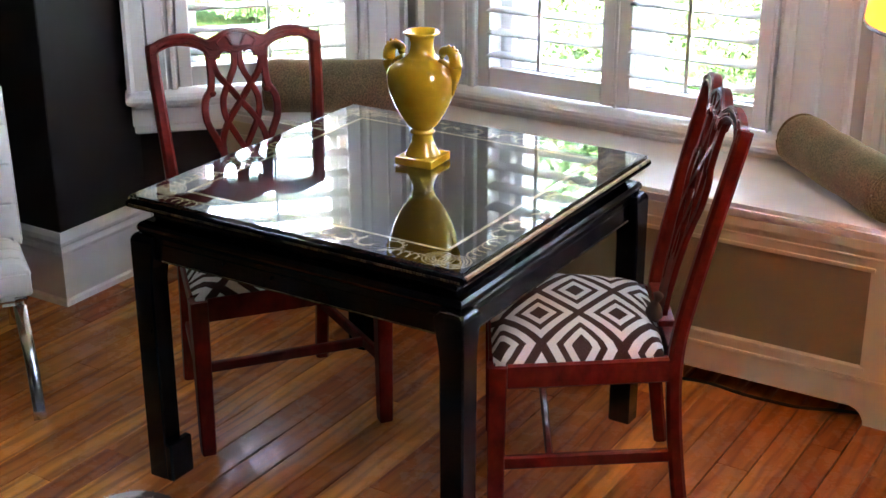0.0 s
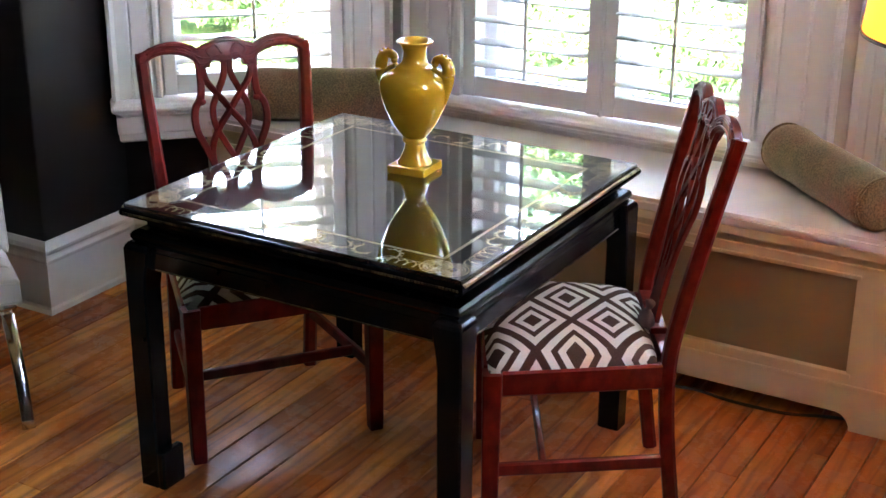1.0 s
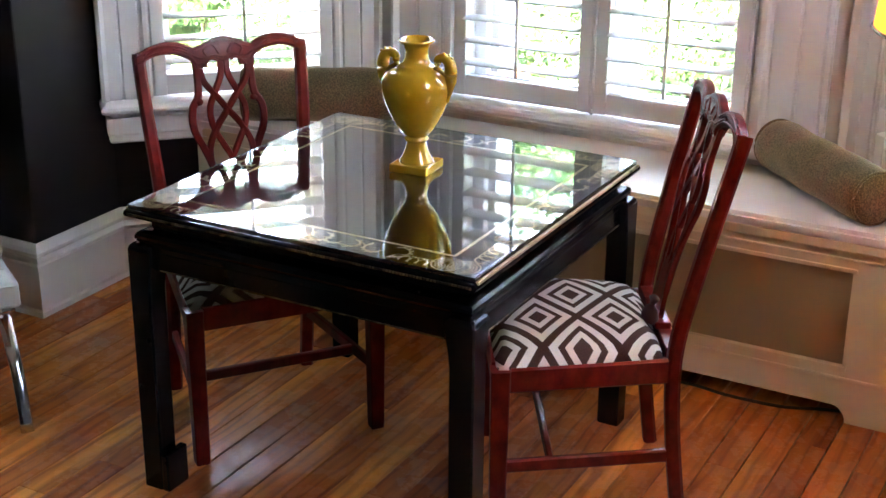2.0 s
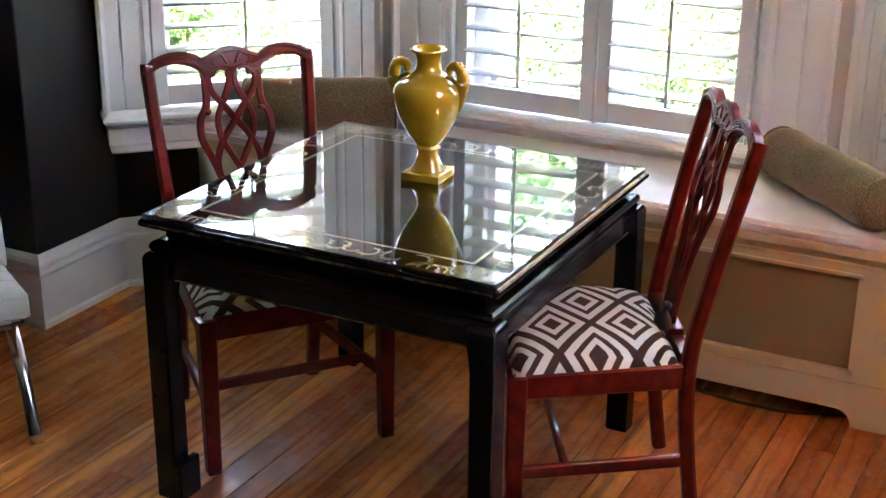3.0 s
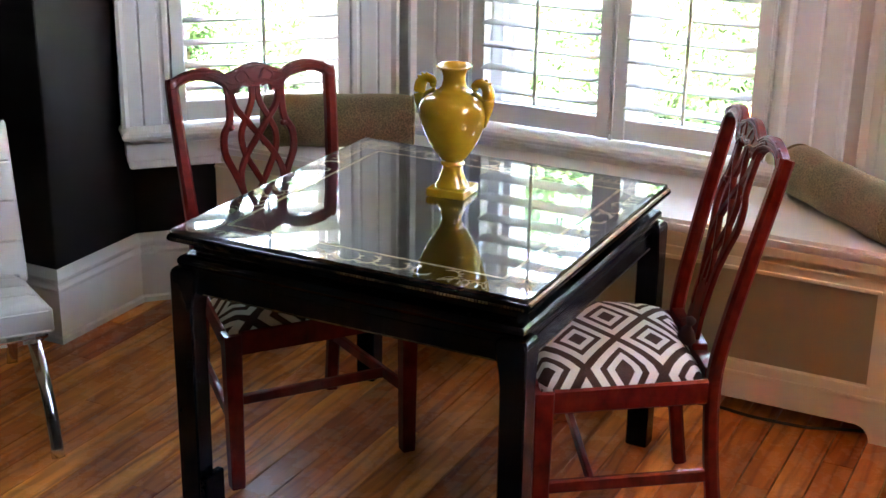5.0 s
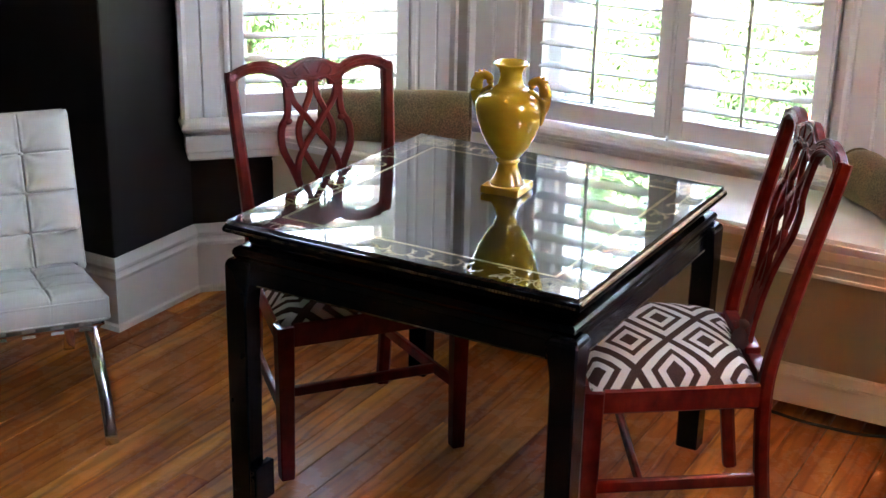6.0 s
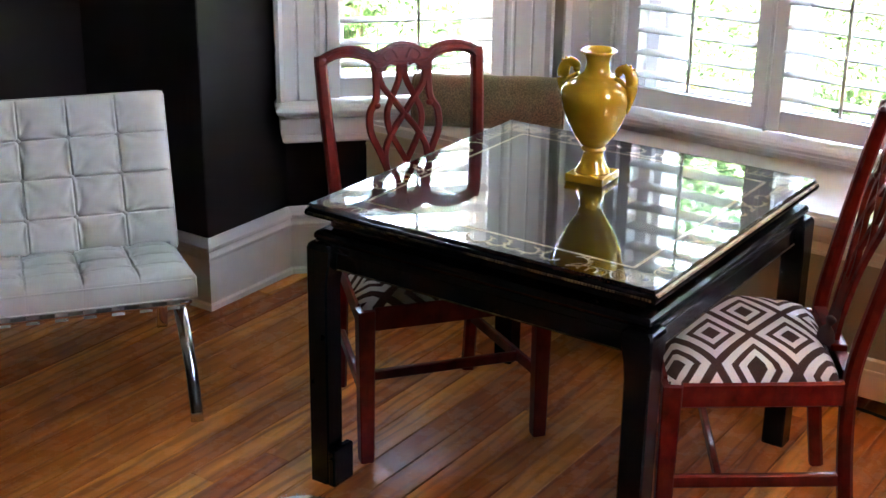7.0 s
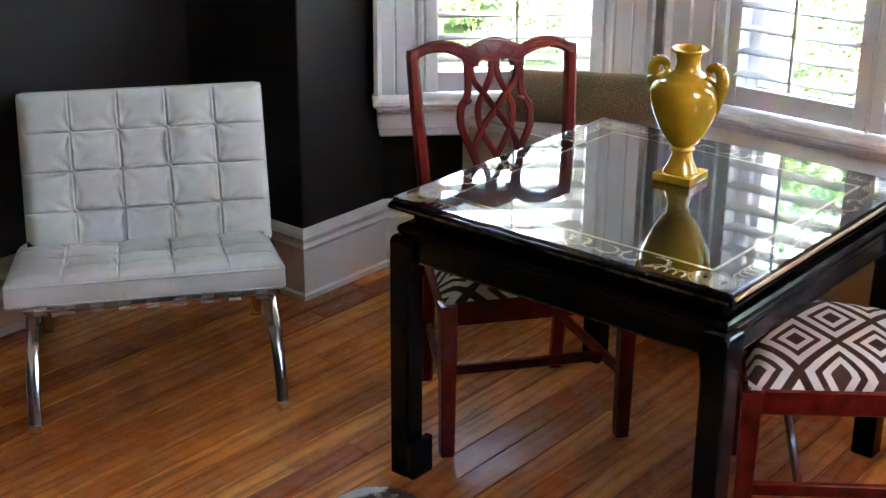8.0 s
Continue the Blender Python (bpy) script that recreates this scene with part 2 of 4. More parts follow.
def rings(bm, loops, closed_ends=True, cyclic=False):
    """Skins a list of equal loops of points."""
    rows = [[bm.verts.new(p) for p in loop] for loop in loops]
    n = len(rows[0])
    pairs = list(zip(rows, rows[1:])) + ([(rows[-1], rows[0])] if cyclic else [])
    for a, b in pairs:
        for i in range(n):
            bm.faces.new((a[i], a[(i + 1) % n], b[(i + 1) % n], b[i]))
    if closed_ends and not cyclic:
        bm.faces.new(rows[0][::-1])
        bm.faces.new(rows[-1])
    return rows


def lathe(profile, n=48, bm=None, centre=(0, 0)):
    bm = bm or bmesh.new()
    loops = [[(centre[0] + r * math.cos(2 * math.pi * i / n), centre[1] + r * math.sin(2 * math.pi * i / n), z) for i in range(n)] for r, z in profile]
    rings(bm, loops)
    return bm


def moulding(profile, p0, p1, mitre=(0, 0)):
    """A straight moulding from p0 to p1 on the plan; profile: (distance into the room, height); mitre: how far each end runs on for each metre into the room."""
    bm = bmesh.new()
    a, b = Vector(p0), Vector(p1)
    d = (b - a).normalized()
    n = Vector((d.y, -d.x))
    loops = [[(*(a + n * off - d * mitre[0] * off), z) for off, z in profile], [(*(b + n * off + d * mitre[1] * off), z) for off, z in profile]]
    rings(bm, loops)
    return bm


def square_moulding(profile, hx, hy):
    """A mitred moulding round a rectangle; profile: (inset, height), open or closed section."""
    bm = bmesh.new()
    loops = []
    for ins, z in profile:
        x, y = hx - ins, hy - ins
        loops.append([(-x, -y, z), (x, -y, z), (x, y, z), (-x, y, z)])
    rings(bm, loops)
    return bm


def spline(points, steps=8):
    """Catmull-Rom through points of any dimension."""
    ps = [Vector(p) for p in points]
    ps = [ps[0] * 2 - ps[1]] + ps + [ps[-1] * 2 - ps[-2]]
    out = []
    for a, b, c, d in zip(ps, ps[1:], ps[2:], ps[3:]):
        for k in range(steps):
            t = k / steps
            out.append(0.5 * ((2 * b) + (c - a) * t + (2 * a - 5 * b + 4 * c - d) * t * t + (3 * b - a - 3 * c + d) * t ** 3))
    out.append(ps[-2])
    return out


def tube(points, radius, bm=None, n=8, cyclic=False):
    """A round tube; radius: a number or one for each point."""
    bm = bm or bmesh.new()
    ps = [Vector(p) for p in points]
    loops = []
    for i, p in enumerate(ps):
        a = ps[i - 1] if i or cyclic else p
        b = ps[(i + 1) % len(ps)] if i + 1 < len(ps) or cyclic else p
        d = (b - a).normalized()
        side = d.cross(Vector((0, 0, 1)))
        side = side.normalized() if side.length > 1e-4 else Vector((1, 0, 0))
        up = side.cross(d).normalized()
        r = radius[i] if isinstance(radius, (list, tuple)) else radius
        loops.append([p + side * r * math.cos(2 * math.pi * k / n) + up * r * math.sin(2 * math.pi * k / n) for k in range(n)])
    rings(bm, loops, cyclic=cyclic)
    return bm


def ribbon(points, width, thick, across, bm=None):
    """A bar of rounded section swept along points; across: the direction of its thickness (vector or function of the index)."""
    bm = bm or bmesh.new()
    ps = [Vector(p) for p in points]
    loops = []
    for i, p in enumerate(ps):
        d = (ps[min(i + 1, len(ps) - 1)] - ps[max(i - 1, 0)]).normalized()
        t = Vector(across)
        s = d.cross(t).normalized()
        t = s.cross(d).normalized()
        w = (width[i] if isinstance(width, (list, tuple)) else width) / 2
        h = thick / 2
        c = min(w, h) * 0.45
        loops.append([p + s * a + t * b for a, b in ((-w, -h + c), (-w + c, -h), (w - c, -h), (w, -h + c), (w, h - c), (w - c, h), (-w + c, h), (-w, h - c))])
    rings(bm, loops)
    return bm


# ---- the room ----
P = [(-3.54, -2.2), (-3.54, 3.018), (-3.002, 3.018), (-3.002, 3.338), (-2.31, 4.03), (-0.67, 4.03), (0.0, 3.36), (0.66, 3.36), (0.66, -2.2)]
HIGH = 3.7


def along(p0, p1):
    """The pose of a wall's own axes: x along it, y outwards, z up."""
    a, b = Vector(p0), Vector(p1)
    return pose(a.x, a.y, 0, 0, 0, math.degrees(math.atan2(b.y - a.y, b.x - a.x)))


def wall(name, p0, p1, mat, openings=(), thick=0.24, label="", ends=(0, 0), back=0.0):
    """back: how far its face stands behind the line from p0 to p1."""
    length = (Vector(p1) - Vector(p0)).length
    bm = bmesh.new()
    a, b = -ends[0], length + ends[1]
    for s0, s1, z0, z1 in openings:
        box(bm, a, s0, back, thick, 0, HIGH)
        box(bm, s0, s1, back, thick, 0, z0)
        box(bm, s0, s1, back, thick, z1, HIGH)
        a = s1
    box(bm, a, b, back, thick, 0, HIGH)
    ob = part(name, bm, mat)
    ob.matrix_basis = along(p0, p1)
    return tagged(ob, label, "wall", kind="structure")


DARK = "dark charcoal-brown painted wall with white baseboard"
wall("wall_west", P[0], P[1], DARKWALL, label=DARK)
wall("wall_return", P[1], P[2], DARKWALL, label=DARK, ends=(0.24, -0.003))
wall("wall_side", P[2], P[3], DARKWALL, label=DARK, ends=(-0.003, 0.15))
TOP = 2.75
SET = 0.06
# opening of an added window, out of view, sized for light from the right
EAST = [(0.95, 1.80, 1.5, 3.5)]
L1 = (Vector(P[4]) - Vector(P[3])).length
OPEN_W = (0.196, 0.816, 0.62, TOP)
OPEN_E = (L1 - 0.816, L1 - 0.196, 0.62, TOP)
OPEN2 = (0.30, 1.34, 0.62, TOP)
wall("wall_bay_west", P[3], P[4], DARKWALL, [OPEN_W], label="dark painted bay wall below a shuttered window", ends=(0, 0.08), back=SET)
wall("wall_bay_middle", P[4], P[5], GREYWALL, [OPEN2], label="greige painted bay wall round a shuttered window", ends=(0, 0))
wall("wall_bay_east", P[5], P[6], GREYWALL, [OPEN_E], label="greige painted bay wall round a shuttered window", ends=(0, 0))
wall("wall_north", P[6], P[7], GREYWALL, label="plain greige painted wall beside the bay", ends=(0, 0.24))
wall("wall_east", P[7], P[8], DARKWALL, EAST, label="unseen charcoal painted wall with an added high window", ends=(0, 0.24))
wall("wall_south", P[8], P[0], DARKWALL, label="plain charcoal painted wall", ends=(0, 0.24))
tagged(part("ceiling", boxed(-4.0, 1.5, -2.6, 4.5, HIGH, HIGH + 0.12), CEILING), "plain white painted ceiling", "ceiling", kind="structure")

BASE = [(0, 0), (0.028, 0), (0.028, 0.018), (0.020, 0.025), (0.020, 0.176), (0.025, 0.181), (0.028, 0.190), (0.022, 0.199), (0.020, 0.208), (0.029, 0.216), (0.030, 0.226), (0.021, 0.238), (0.006, 0.250), (0, 0.250)]


def baseboard(p0, p1, mitre=(0, 0), cut=0.0):
    a, b = Vector(p0), Vector(p1)
    ob = part("baseboard", moulding(BASE, a, b - (b - a).normalized() * cut, mitre), TRIM)
    return tagged(ob, "tall white painted moulded baseboard", "baseboard", "baseboards", "structure")


T8 = math.tan(radians(22.5))
baseboard(P[0], P[1], (-1, -1))
baseboard(P[1], P[2], (-1, 1))
TURN = (P[3][0], P[3][1] + SET * math.sqrt(2))
baseboard(P[2], TURN, (1, -T8))
baseboard(TURN, (TURN[0] + 0.29, TURN[1] + 0.29), (-T8, 0))
baseboard(P[7], P[8], (-1, -1))
baseboard(P[8], P[0], (-1, -1))

# a shuttered window in a wall's own axes: y < 0 is the room side
PITCH, BLADE, SHUT = 0.0755, 0.089, 1.66


def casing_profile(w, back):
    """Backband, fillet, fluted field and inner bead: (distance from the outer edge, depth)."""
    return [(0, back), (0, -0.040), (0.012, -0.044), (0.018, -0.036), (0.026, -0.026), (w * 0.40, -0.024), (w * 0.43, -0.016), (w * 0.46, -0.024), (w * 0.78, -0.024), (w * 0.81, -0.018), (w * 0.85, -0.021), (w * 0.89, -0.030), (w * 0.96, -0.031), (w, -0.028), (w, back)]


def window(name, p0, p1, opening, panels, casing, sill_ext, back=0.0):
    s0, s1, z0, z1 = opening
    win = thing(name, along(p0, p1), "white plantation-shuttered window with moulded casing and deep sill", "window", kind="structure")
    # casings
    for side in (0, 1):
        bm = bmesh.new()
        loops = []
        for z in (0.655, z1 + 0.1):
            loops.append([((s0 - casing + u) if side == 0 else (s1 + casing - u), y, z) for u, y in casing_profile(casing, back)])
        rings(bm, loops)
        part("casing", bm, TRIM, win)
    part("head_casing", boxed(s0 - casing, s1 + casing, -0.045, 0, z1 + 0.1, z1 + 0.2, bevel=0.004), TRIM, win)
    part("window_head", boxed(s0, s1, 0.0, 0.2, z1 - 0.004, z1 + 0.1), TRIM, win)
    # jamb lining and outer frame
    for x0, x1 in ((s0 - 0.0005, s0 + 0.012), (s1 - 0.012, s1 + 0.0005)):
        part("jamb", boxed(x0, x1, 0.0, 0.30, 0.63, z1 - 0.005), TRIM, win)
    # the deep outer reveal, brighter than the room side
    for x0, x1 in ((s0 + 0.0125, s0 + 0.085), (s1 - 0.085, s1 - 0.0125)):
        part("outer_jamb", boxed(x0, x1, 0.172, 0.30, 0.646, z1 - 0.006, bevel=0.003), TRIM, win)
    if len(panels) == 2:
        part("outer_mullion", boxed((s0 + s1) / 2 - 0.05, (s0 + s1) / 2 + 0.05, 0.172, 0.25, 0.646, z1 - 0.006, bevel=0.003), TRIM, win)
    part("outer_sill", boxed(s0 + 0.013, s1 - 0.013, 0.03, 0.34, 0.60, 0.645), TRIM, win)
    mids = [s0 + 0.012, s1 - 0.012] if len(panels) == 1 else [s0 + 0.012, (s0 + s1) / 2, s1 - 0.012]
    for a, b in zip(mids, mids[1:]):
        sash = part("sash", boxed(a, a + 0.045, 0.13, 0.17, 0.646, z1 - 0.006, bevel=0.003), TRIM, win)
        bm = bmesh.new()
        box(bm, b - 0.045, b, 0.13, 0.17, 0.646, z1 - 0.006, 0.003)
        part("sash_stile", bm, TRIM, sash)
        part("sash_rail", boxed(a + 0.045, b - 0.045, 0.13, 0.17, 0.646, 0.70, bevel=0.003), TRIM, sash)
        part("meeting_rail", boxed(a + 0.045, b - 0.045, 0.13, 0.17, 1.50, 1.54, bevel=0.003), TRIM, sash)
        part("top_rail", boxed(a + 0.045, b - 0.045, 0.13, 0.17, z1 - 0.06, z1 - 0.007, bevel=0.003), TRIM, sash)
        pane = part("pane", boxed(a + 0.04, b - 0.04, 0.148, 0.152, 0.69, z1 - 0.05), PANE, sash)
        pane.visible_shadow = False
    # shutters
    for a, b in panels:
        sh = part("shutter", boxed(a - 0.044, a, -0.03, 0.0, 0.662, SHUT, bevel=0.004), SHUTTER, win, "white louvred shutter panel, blades open")
        part("stile", boxed(b, b + 0.044, -0.03, 0.0, 0.662, SHUT, bevel=0.004), SHUTTER, sh)
        part("bottom_rail", boxed(a, b, -0.028, -0.002, 0.664, 0.731, bevel=0.003), SHUTTER, sh)
        part("top_rail", boxed(a, b, -0.028, -0.002, SHUT - 0.07, SHUT - 0.002, bevel=0.003), SHUTTER, sh)
        section = []
        for k in range(12):
            t = 2 * math.pi * k / 12
            u, v = BLADE / 2 * math.cos(t), 0.0055 * math.sin(t)
            tilt = radians(0)
            section.append((u * math.cos(tilt) - v * math.sin(tilt), u * math.sin(tilt) + v * math.cos(tilt)))
        bm = bmesh.new()
        rings(bm, [[(x, y, z) for y, z in section] for x in (a + 0.0015, b - 0.0015)])
        first = part("louvre", bm, SHUTTER, sh, smooth=True)
        z, k = 0.775, 0
        while z < SHUT - 0.11:
            if k:
                first = first.copy()
                scene.collection.objects.link(first)
            first.location = (0, -0.015, z)
            z, k = z + PITCH, k + 1
        m = (a + b) / 2
        part("tilt_rod", boxed(m - 0.005, m + 0.005, -0.072, -0.060, 0.752, z - 0.04, bevel=0.002), SHUTTER, sh)
    for x0, x1 in ((s0 + 0.0125, panels[0][0] - 0.0445), (panels[-1][1] + 0.0445, s1 - 0.0125)):
        if x1 - x0 > 0.002:
            part("shutter_frame", boxed(x0, x1, -0.026, 0.004, 0.656, SHUT + 0.01), SHUTTER, win)
    if len(panels) == 2:
        m = (s0 + s1) / 2
        part("post", boxed(m - 0.006, m + 0.006, -0.036, 0.0, 0.658, SHUT, bevel=0.003), SHUTTER, win)
        knob = lathe([(0.0, 0), (0.006, 0.001), (0.008, 0.006), (0.005, 0.012), (0.0, 0.013)], 12)
        bmesh.ops.transform(knob, matrix=pose(m, -0.036, 0.674, 90, 0, 0), verts=knob.verts)
        part("knob", knob, SHUTTER, win, smooth=True)
    # stool and apron; where the window ends at a corner of the room they are mitred, elsewhere the moulding returns to the wall
    e0, e1 = sill_ext
    sill = [(0.06, 0.655), (-0.085, 0.655), (-0.098, 0.648), (-0.102, 0.638), (-0.098, 0.628), (-0.088, 0.622), (-0.075, 0.616), (-0.066, 0.604), (-0.05, 0.6), (0.06, 0.6)]
    skirt = [(back, 0.6), (-0.055, 0.6), (-0.055, 0.545), (-0.05, 0.54), (-0.05, 0.52), (-0.042, 0.512), (back, 0.512)]
    for n, prof, x0 in (("window_sill", sill, e0[0]), ("apron", skirt, e0[0] + e0[2])):
        if e0[1]:
            loops = [[(x0 - min(y, 0) * e0[1], y, z) for y, z in prof]]
        else:
            deep = min(y for y, z in prof)
            ends = [(x0 + max(0.0, min(y, 0) - deep), y, z) for y, z in prof]
            loops = [[(x, max(y, back), z) for x, y, z in ends], ends]
        loops.append([(e1[0] - min(y, 0) * e1[1], y, z) for y, z in prof])
        bm = bmesh.new()
        rings(bm, loops)
        bmesh.ops.remove_doubles(bm, verts=bm.verts, dist=1e-5)
        part(n, bm, TRIM, win)
    return win


L2 = 1.64
window("window_1", P[3], P[4], OPEN_W, [(0.245, 0.767)], 0.168, ((0.020, 0.0, 0.018), (L1, -T8)), SET)
window("window_2", P[4], P[5], OPEN2, [(0.358, 0.768), (0.868, 1.275)], 0.225, ((0.0, T8, 0.0), (L2, -T8)))
window("window_3", P[5], P[6], OPEN_E, [(L1 - 0.767, L1 - 0.245)], 0.168, ((0.0, T8, 0.0), (L1, 0.0)))

# ---- window bench with radiator cabinet ----
FRONT, BTOP = 3.57, 0.585
bench = thing("window_bench", pose(0, 0, 0), "cream painted window bench with a radiator grille, white top", "bench", kind="structure")


def slab(y0, z0, z1, mat, name, parent):
    """A plate that fills the bay behind y0."""
    bm = bmesh.new()
    g = 0.003
    pts = [(-2.98 + (y0 - 3.36) + g, y0), (0.0 - (y0 - 3.36) - g, y0), (-0.67 - g, 4.03 - g), (-2.31 + g, 4.03 - g)]
    rings(bm, [[(x, y, z) for x, y in pts] for z in (z0, z1)])
    bmesh.ops.bevel(bm, geom=[e for e in bm.edges if abs(e.verts[0].co.y - y0) < 1e-5 and abs(e.verts[1].co.y - y0) < 1e-5], offset=0.012, segments=4, affect="EDGES")
    return part(name, bm, mat, parent)


slab(3.538, 0.548, BTOP, BENCH, "bench_top", bench)
XL, XR = -2.76, -0.22
G0, G1, GZ0, GZ1 = -2.455, -0.525, 0.171, 0.457
cabinet = part("cabinet_front", boxed(XL, XR, FRONT + 0.024, FRONT + 0.044, 0.05, 0.548), CREAM, bench)
part("grille", boxed(G0 + 0.001, G1 - 0.001, FRONT + 0.016, FRONT + 0.0235, GZ0 + 0.001, GZ1 - 0.001), GRILLE, cabinet, "brown woven metal radiator grille")
for n, a in (("rail", (XL, XR, FRONT, FRONT + 0.024, GZ1, 0.548)), ("rail", (XL, XR, FRONT, FRONT + 0.024, 0.05, GZ0)), ("stile", (XL, G0, FRONT, FRONT + 0.024, GZ0, GZ1)), ("stile", (G1, XR, FRONT, FRONT + 0.024, GZ0, GZ1))):
    part(n, boxed(*a), CREAM, cabinet)
for n, z0, z1, d in (("cornice", 0.518, 0.547, 0.020), ("bead", 0.488, 0.497, 0.008), ("bead", 0.128, 0.142, 0.008)):
    part(n, boxed(XL, XR, FRONT - d, FRONT - 0.0005, z0, z1, bevel=0.004), CREAM, cabinet)
for n, a in (("grille_frame", (G0 - 0.012, G1 + 0.012, GZ1 - 0.002, GZ1 + 0.010)), ("grille_frame", (G0 - 0.012, G1 + 0.012, GZ0 - 0.012, GZ0 + 0.002))):
    part(n, boxed(a[0], a[1], FRONT - 0.006, FRONT + 0.004, a[2], a[3], bevel=0.003), CREAM, cabinet)
for x0, x1 in ((-0.50, XR), (XL, -2.5)):
    bm = bmesh.new()
    s = 1 if x0 < -1 else -1
    inner = x1 if s == 1 else x0
    outer = x0 if s == 1 else x1
    pts = [(outer, 0.0), (inner, 0.0)] + [(inner + s * 0.045 * (1 - math.cos(t)), 0.05 * math.sin(t)) for t in (0.3, 0.7, 1.1, 1.5)] + [(outer, 0.05)]
    rings(bm, [[(x, y, z) for x, z in pts] for y in (FRONT, FRONT + 0.024)])
    part("foot", bm, CREAM, cabinet)
cord = part("power_cord", tube([(p.x, p.y, 0.006 + 0.002 * math.sin(p.x * 31)) for p in spline([(-1.35, 3.63, 0), (-1.15, 3.56, 0), (-0.95, 3.575, 0), (-0.75, 3.56, 0), (-0.6, 3.6, 0), (-0.5, 3.63, 0)], 6)], 0.005), CORD, smooth=True)
tagged(cord, "thin black power cord lying along the cabinet foot", "cord")


# ---- dining table ----
TX, TY, TH = -1.53, 2.816, 0.466
TOPH = TH + 0.010
table = thing("dining_table", pose(TX, TY, 0), "square black lacquered table with gilt chinoiserie border", "table")
part("tabletop", square_moulding([(0.06, 0.738), (0.008, 0.738), (0.002, 0.742), (0.0, 0.748), (0.002, 0.756), (0.006, 0.760), (0.3, 0.760)], TOPH, TOPH), TOPBLACK, table)
# a dotted gilt line along the front edges, a broad worn rim along the sides
for sx, sy in ((0, -1), (0, 1), (1, 0), (-1, 0)):
    bm = bmesh.new()
    if sx == 0:
        for k in range(110):
            x = -TH + 2 * TH * (k + 0.5) / 110
            box(bm, x - 0.0028, x + 0.0028, sy * (TOPH - 0.0012) - 0.002, sy * (TOPH - 0.0012) + 0.002, 0.7465, 0.7520)
    else:
        box(bm, sx * (TH + 0.0065) - 0.0040, sx * (TH + 0.0065) + 0.0040, -TH + 0.002, TH - 0.002, 0.7545, 0.7618, 0.0015)
    band = part("edge_band", bm, GILT if sx == 0 else RIM, table, "dotted gilt edge line" if sx == 0 else "worn tan gilt rim")
    band["kind"] = "stuff" if sx == 0 else ""
part("waist", square_moulding([(0.06, 0.704), (0.040, 0.704), (0.036, 0.710), (0.036, 0.728), (0.028, 0.7375), (0.06, 0.7375)], TH, TH), LACQUER, table)
part("shoulder", square_moulding([(0.06, 0.655), (0.012, 0.655), (0.012, 0.667), (0.014, 0.672), (0.010, 0.676), (0.006, 0.683), (0.006, 0.691), (0.011, 0.699), (0.022, 0.7035), (0.06, 0.7035)], TH, TH), LACQUER, table)
LW = 0.066
for sx, sy in ((0, -1), (0, 1), (1, 0), (-1, 0)):
    a = part("apron", boxed(-TH + 0.011, TH - 0.011, -0.011, 0.011, 0.607, 0.6545, bevel=0.002), LACQUER, table)
    a.matrix_basis = pose(sx * (TH - 0.022), sy * (TH - 0.022), 0, 0, 0, 0 if sx == 0 else 90) @ (Matrix.Diagonal((0.96, 1, 1, 1)) if sx else Matrix.Identity(4))
    g = part("gilt_line", boxed(-TH + LW + 0.01, TH - LW - 0.01, -0.0015, 0.0015, 0.6085, 0.6115), GILT, table)
    g.matrix_basis = pose(sx * (TH - 0.0105), sy * (TH - 0.0105), 0, 0, 0, 0 if sx == 0 else 90)


def table_leg():
    bm = bmesh.new()
    w = LW
    prof = [(0.0, w - 0.009, 0), (0.004, w - 0.005, 0), (0.55, w - 0.004, 0), (0.59, w, 0), (0.62, w + 0.006, 0), (0.655, w + 0.011, 0), (0.664, w + 0.011, 0.0025), (0.670, w + 0.009, 0.007), (0.672, w + 0.004, 0.013)]
    loops = []
    for z, s, e in prof:
        a, b, c = e, s - e, 0.004 + e * 0.4
        loops.append([(a + c, a, z), (b - c, a, z), (b, a + c, z), (b, b - c, z), (b - c, b, z), (a + c, b, z), (a, b - c, z), (a, a + c, z)])
    rings(bm, loops)
    return bm


leg = part("leg", table_leg(), LACQUER, table)
leg.location = (-TH - 0.010, -TH - 0.008, 0)
for k in (1, 2, 3):
    o = leg.copy()
    scene.collection.objects.link(o)
    o.matrix_basis = pose(0, 0, 0, 0, 0, 90 * k) @ pose(-TH - 0.010, -TH - 0.008, 0)

part("foot_block", boxed(-TH - 0.010 + LW - 0.006, -TH - 0.010 + LW + 0.016, -TH - 0.010, -TH + LW + 0.004, 0.0005, 0.106, bevel=0.005), LACQUER, table)

# gilt border under the glass
random.seed(4)
IN = TH - 0.098
bm = bmesh.new()
for s in (-1, 1):
    box(bm, -IN - 0.003, IN + 0.003, s * IN - 0.004, s * IN + 0.004, 0.7602, 0.7608)
    box(bm, s * IN - 0.004, s * IN + 0.004, -IN + 0.0031, IN - 0.0031, 0.7602, 0.7608)
part("border_line", bm, GOLD, table)


def flat_arc(bm, cx, cy, r, a0, a1, w=0.0026, z=0.7605, n=14):
    vs = []
    for k in range(n + 1):
        t = a0 + (a1 - a0) * k / n
        vs.append([bm.verts.new((cx + q * math.cos(t), cy + q * math.sin(t), z)) for q in (r - w, r + w)])
    for p, q in zip(vs, vs[1:]):
        bm.faces.new((p[0], p[1], q[1], q[0]))


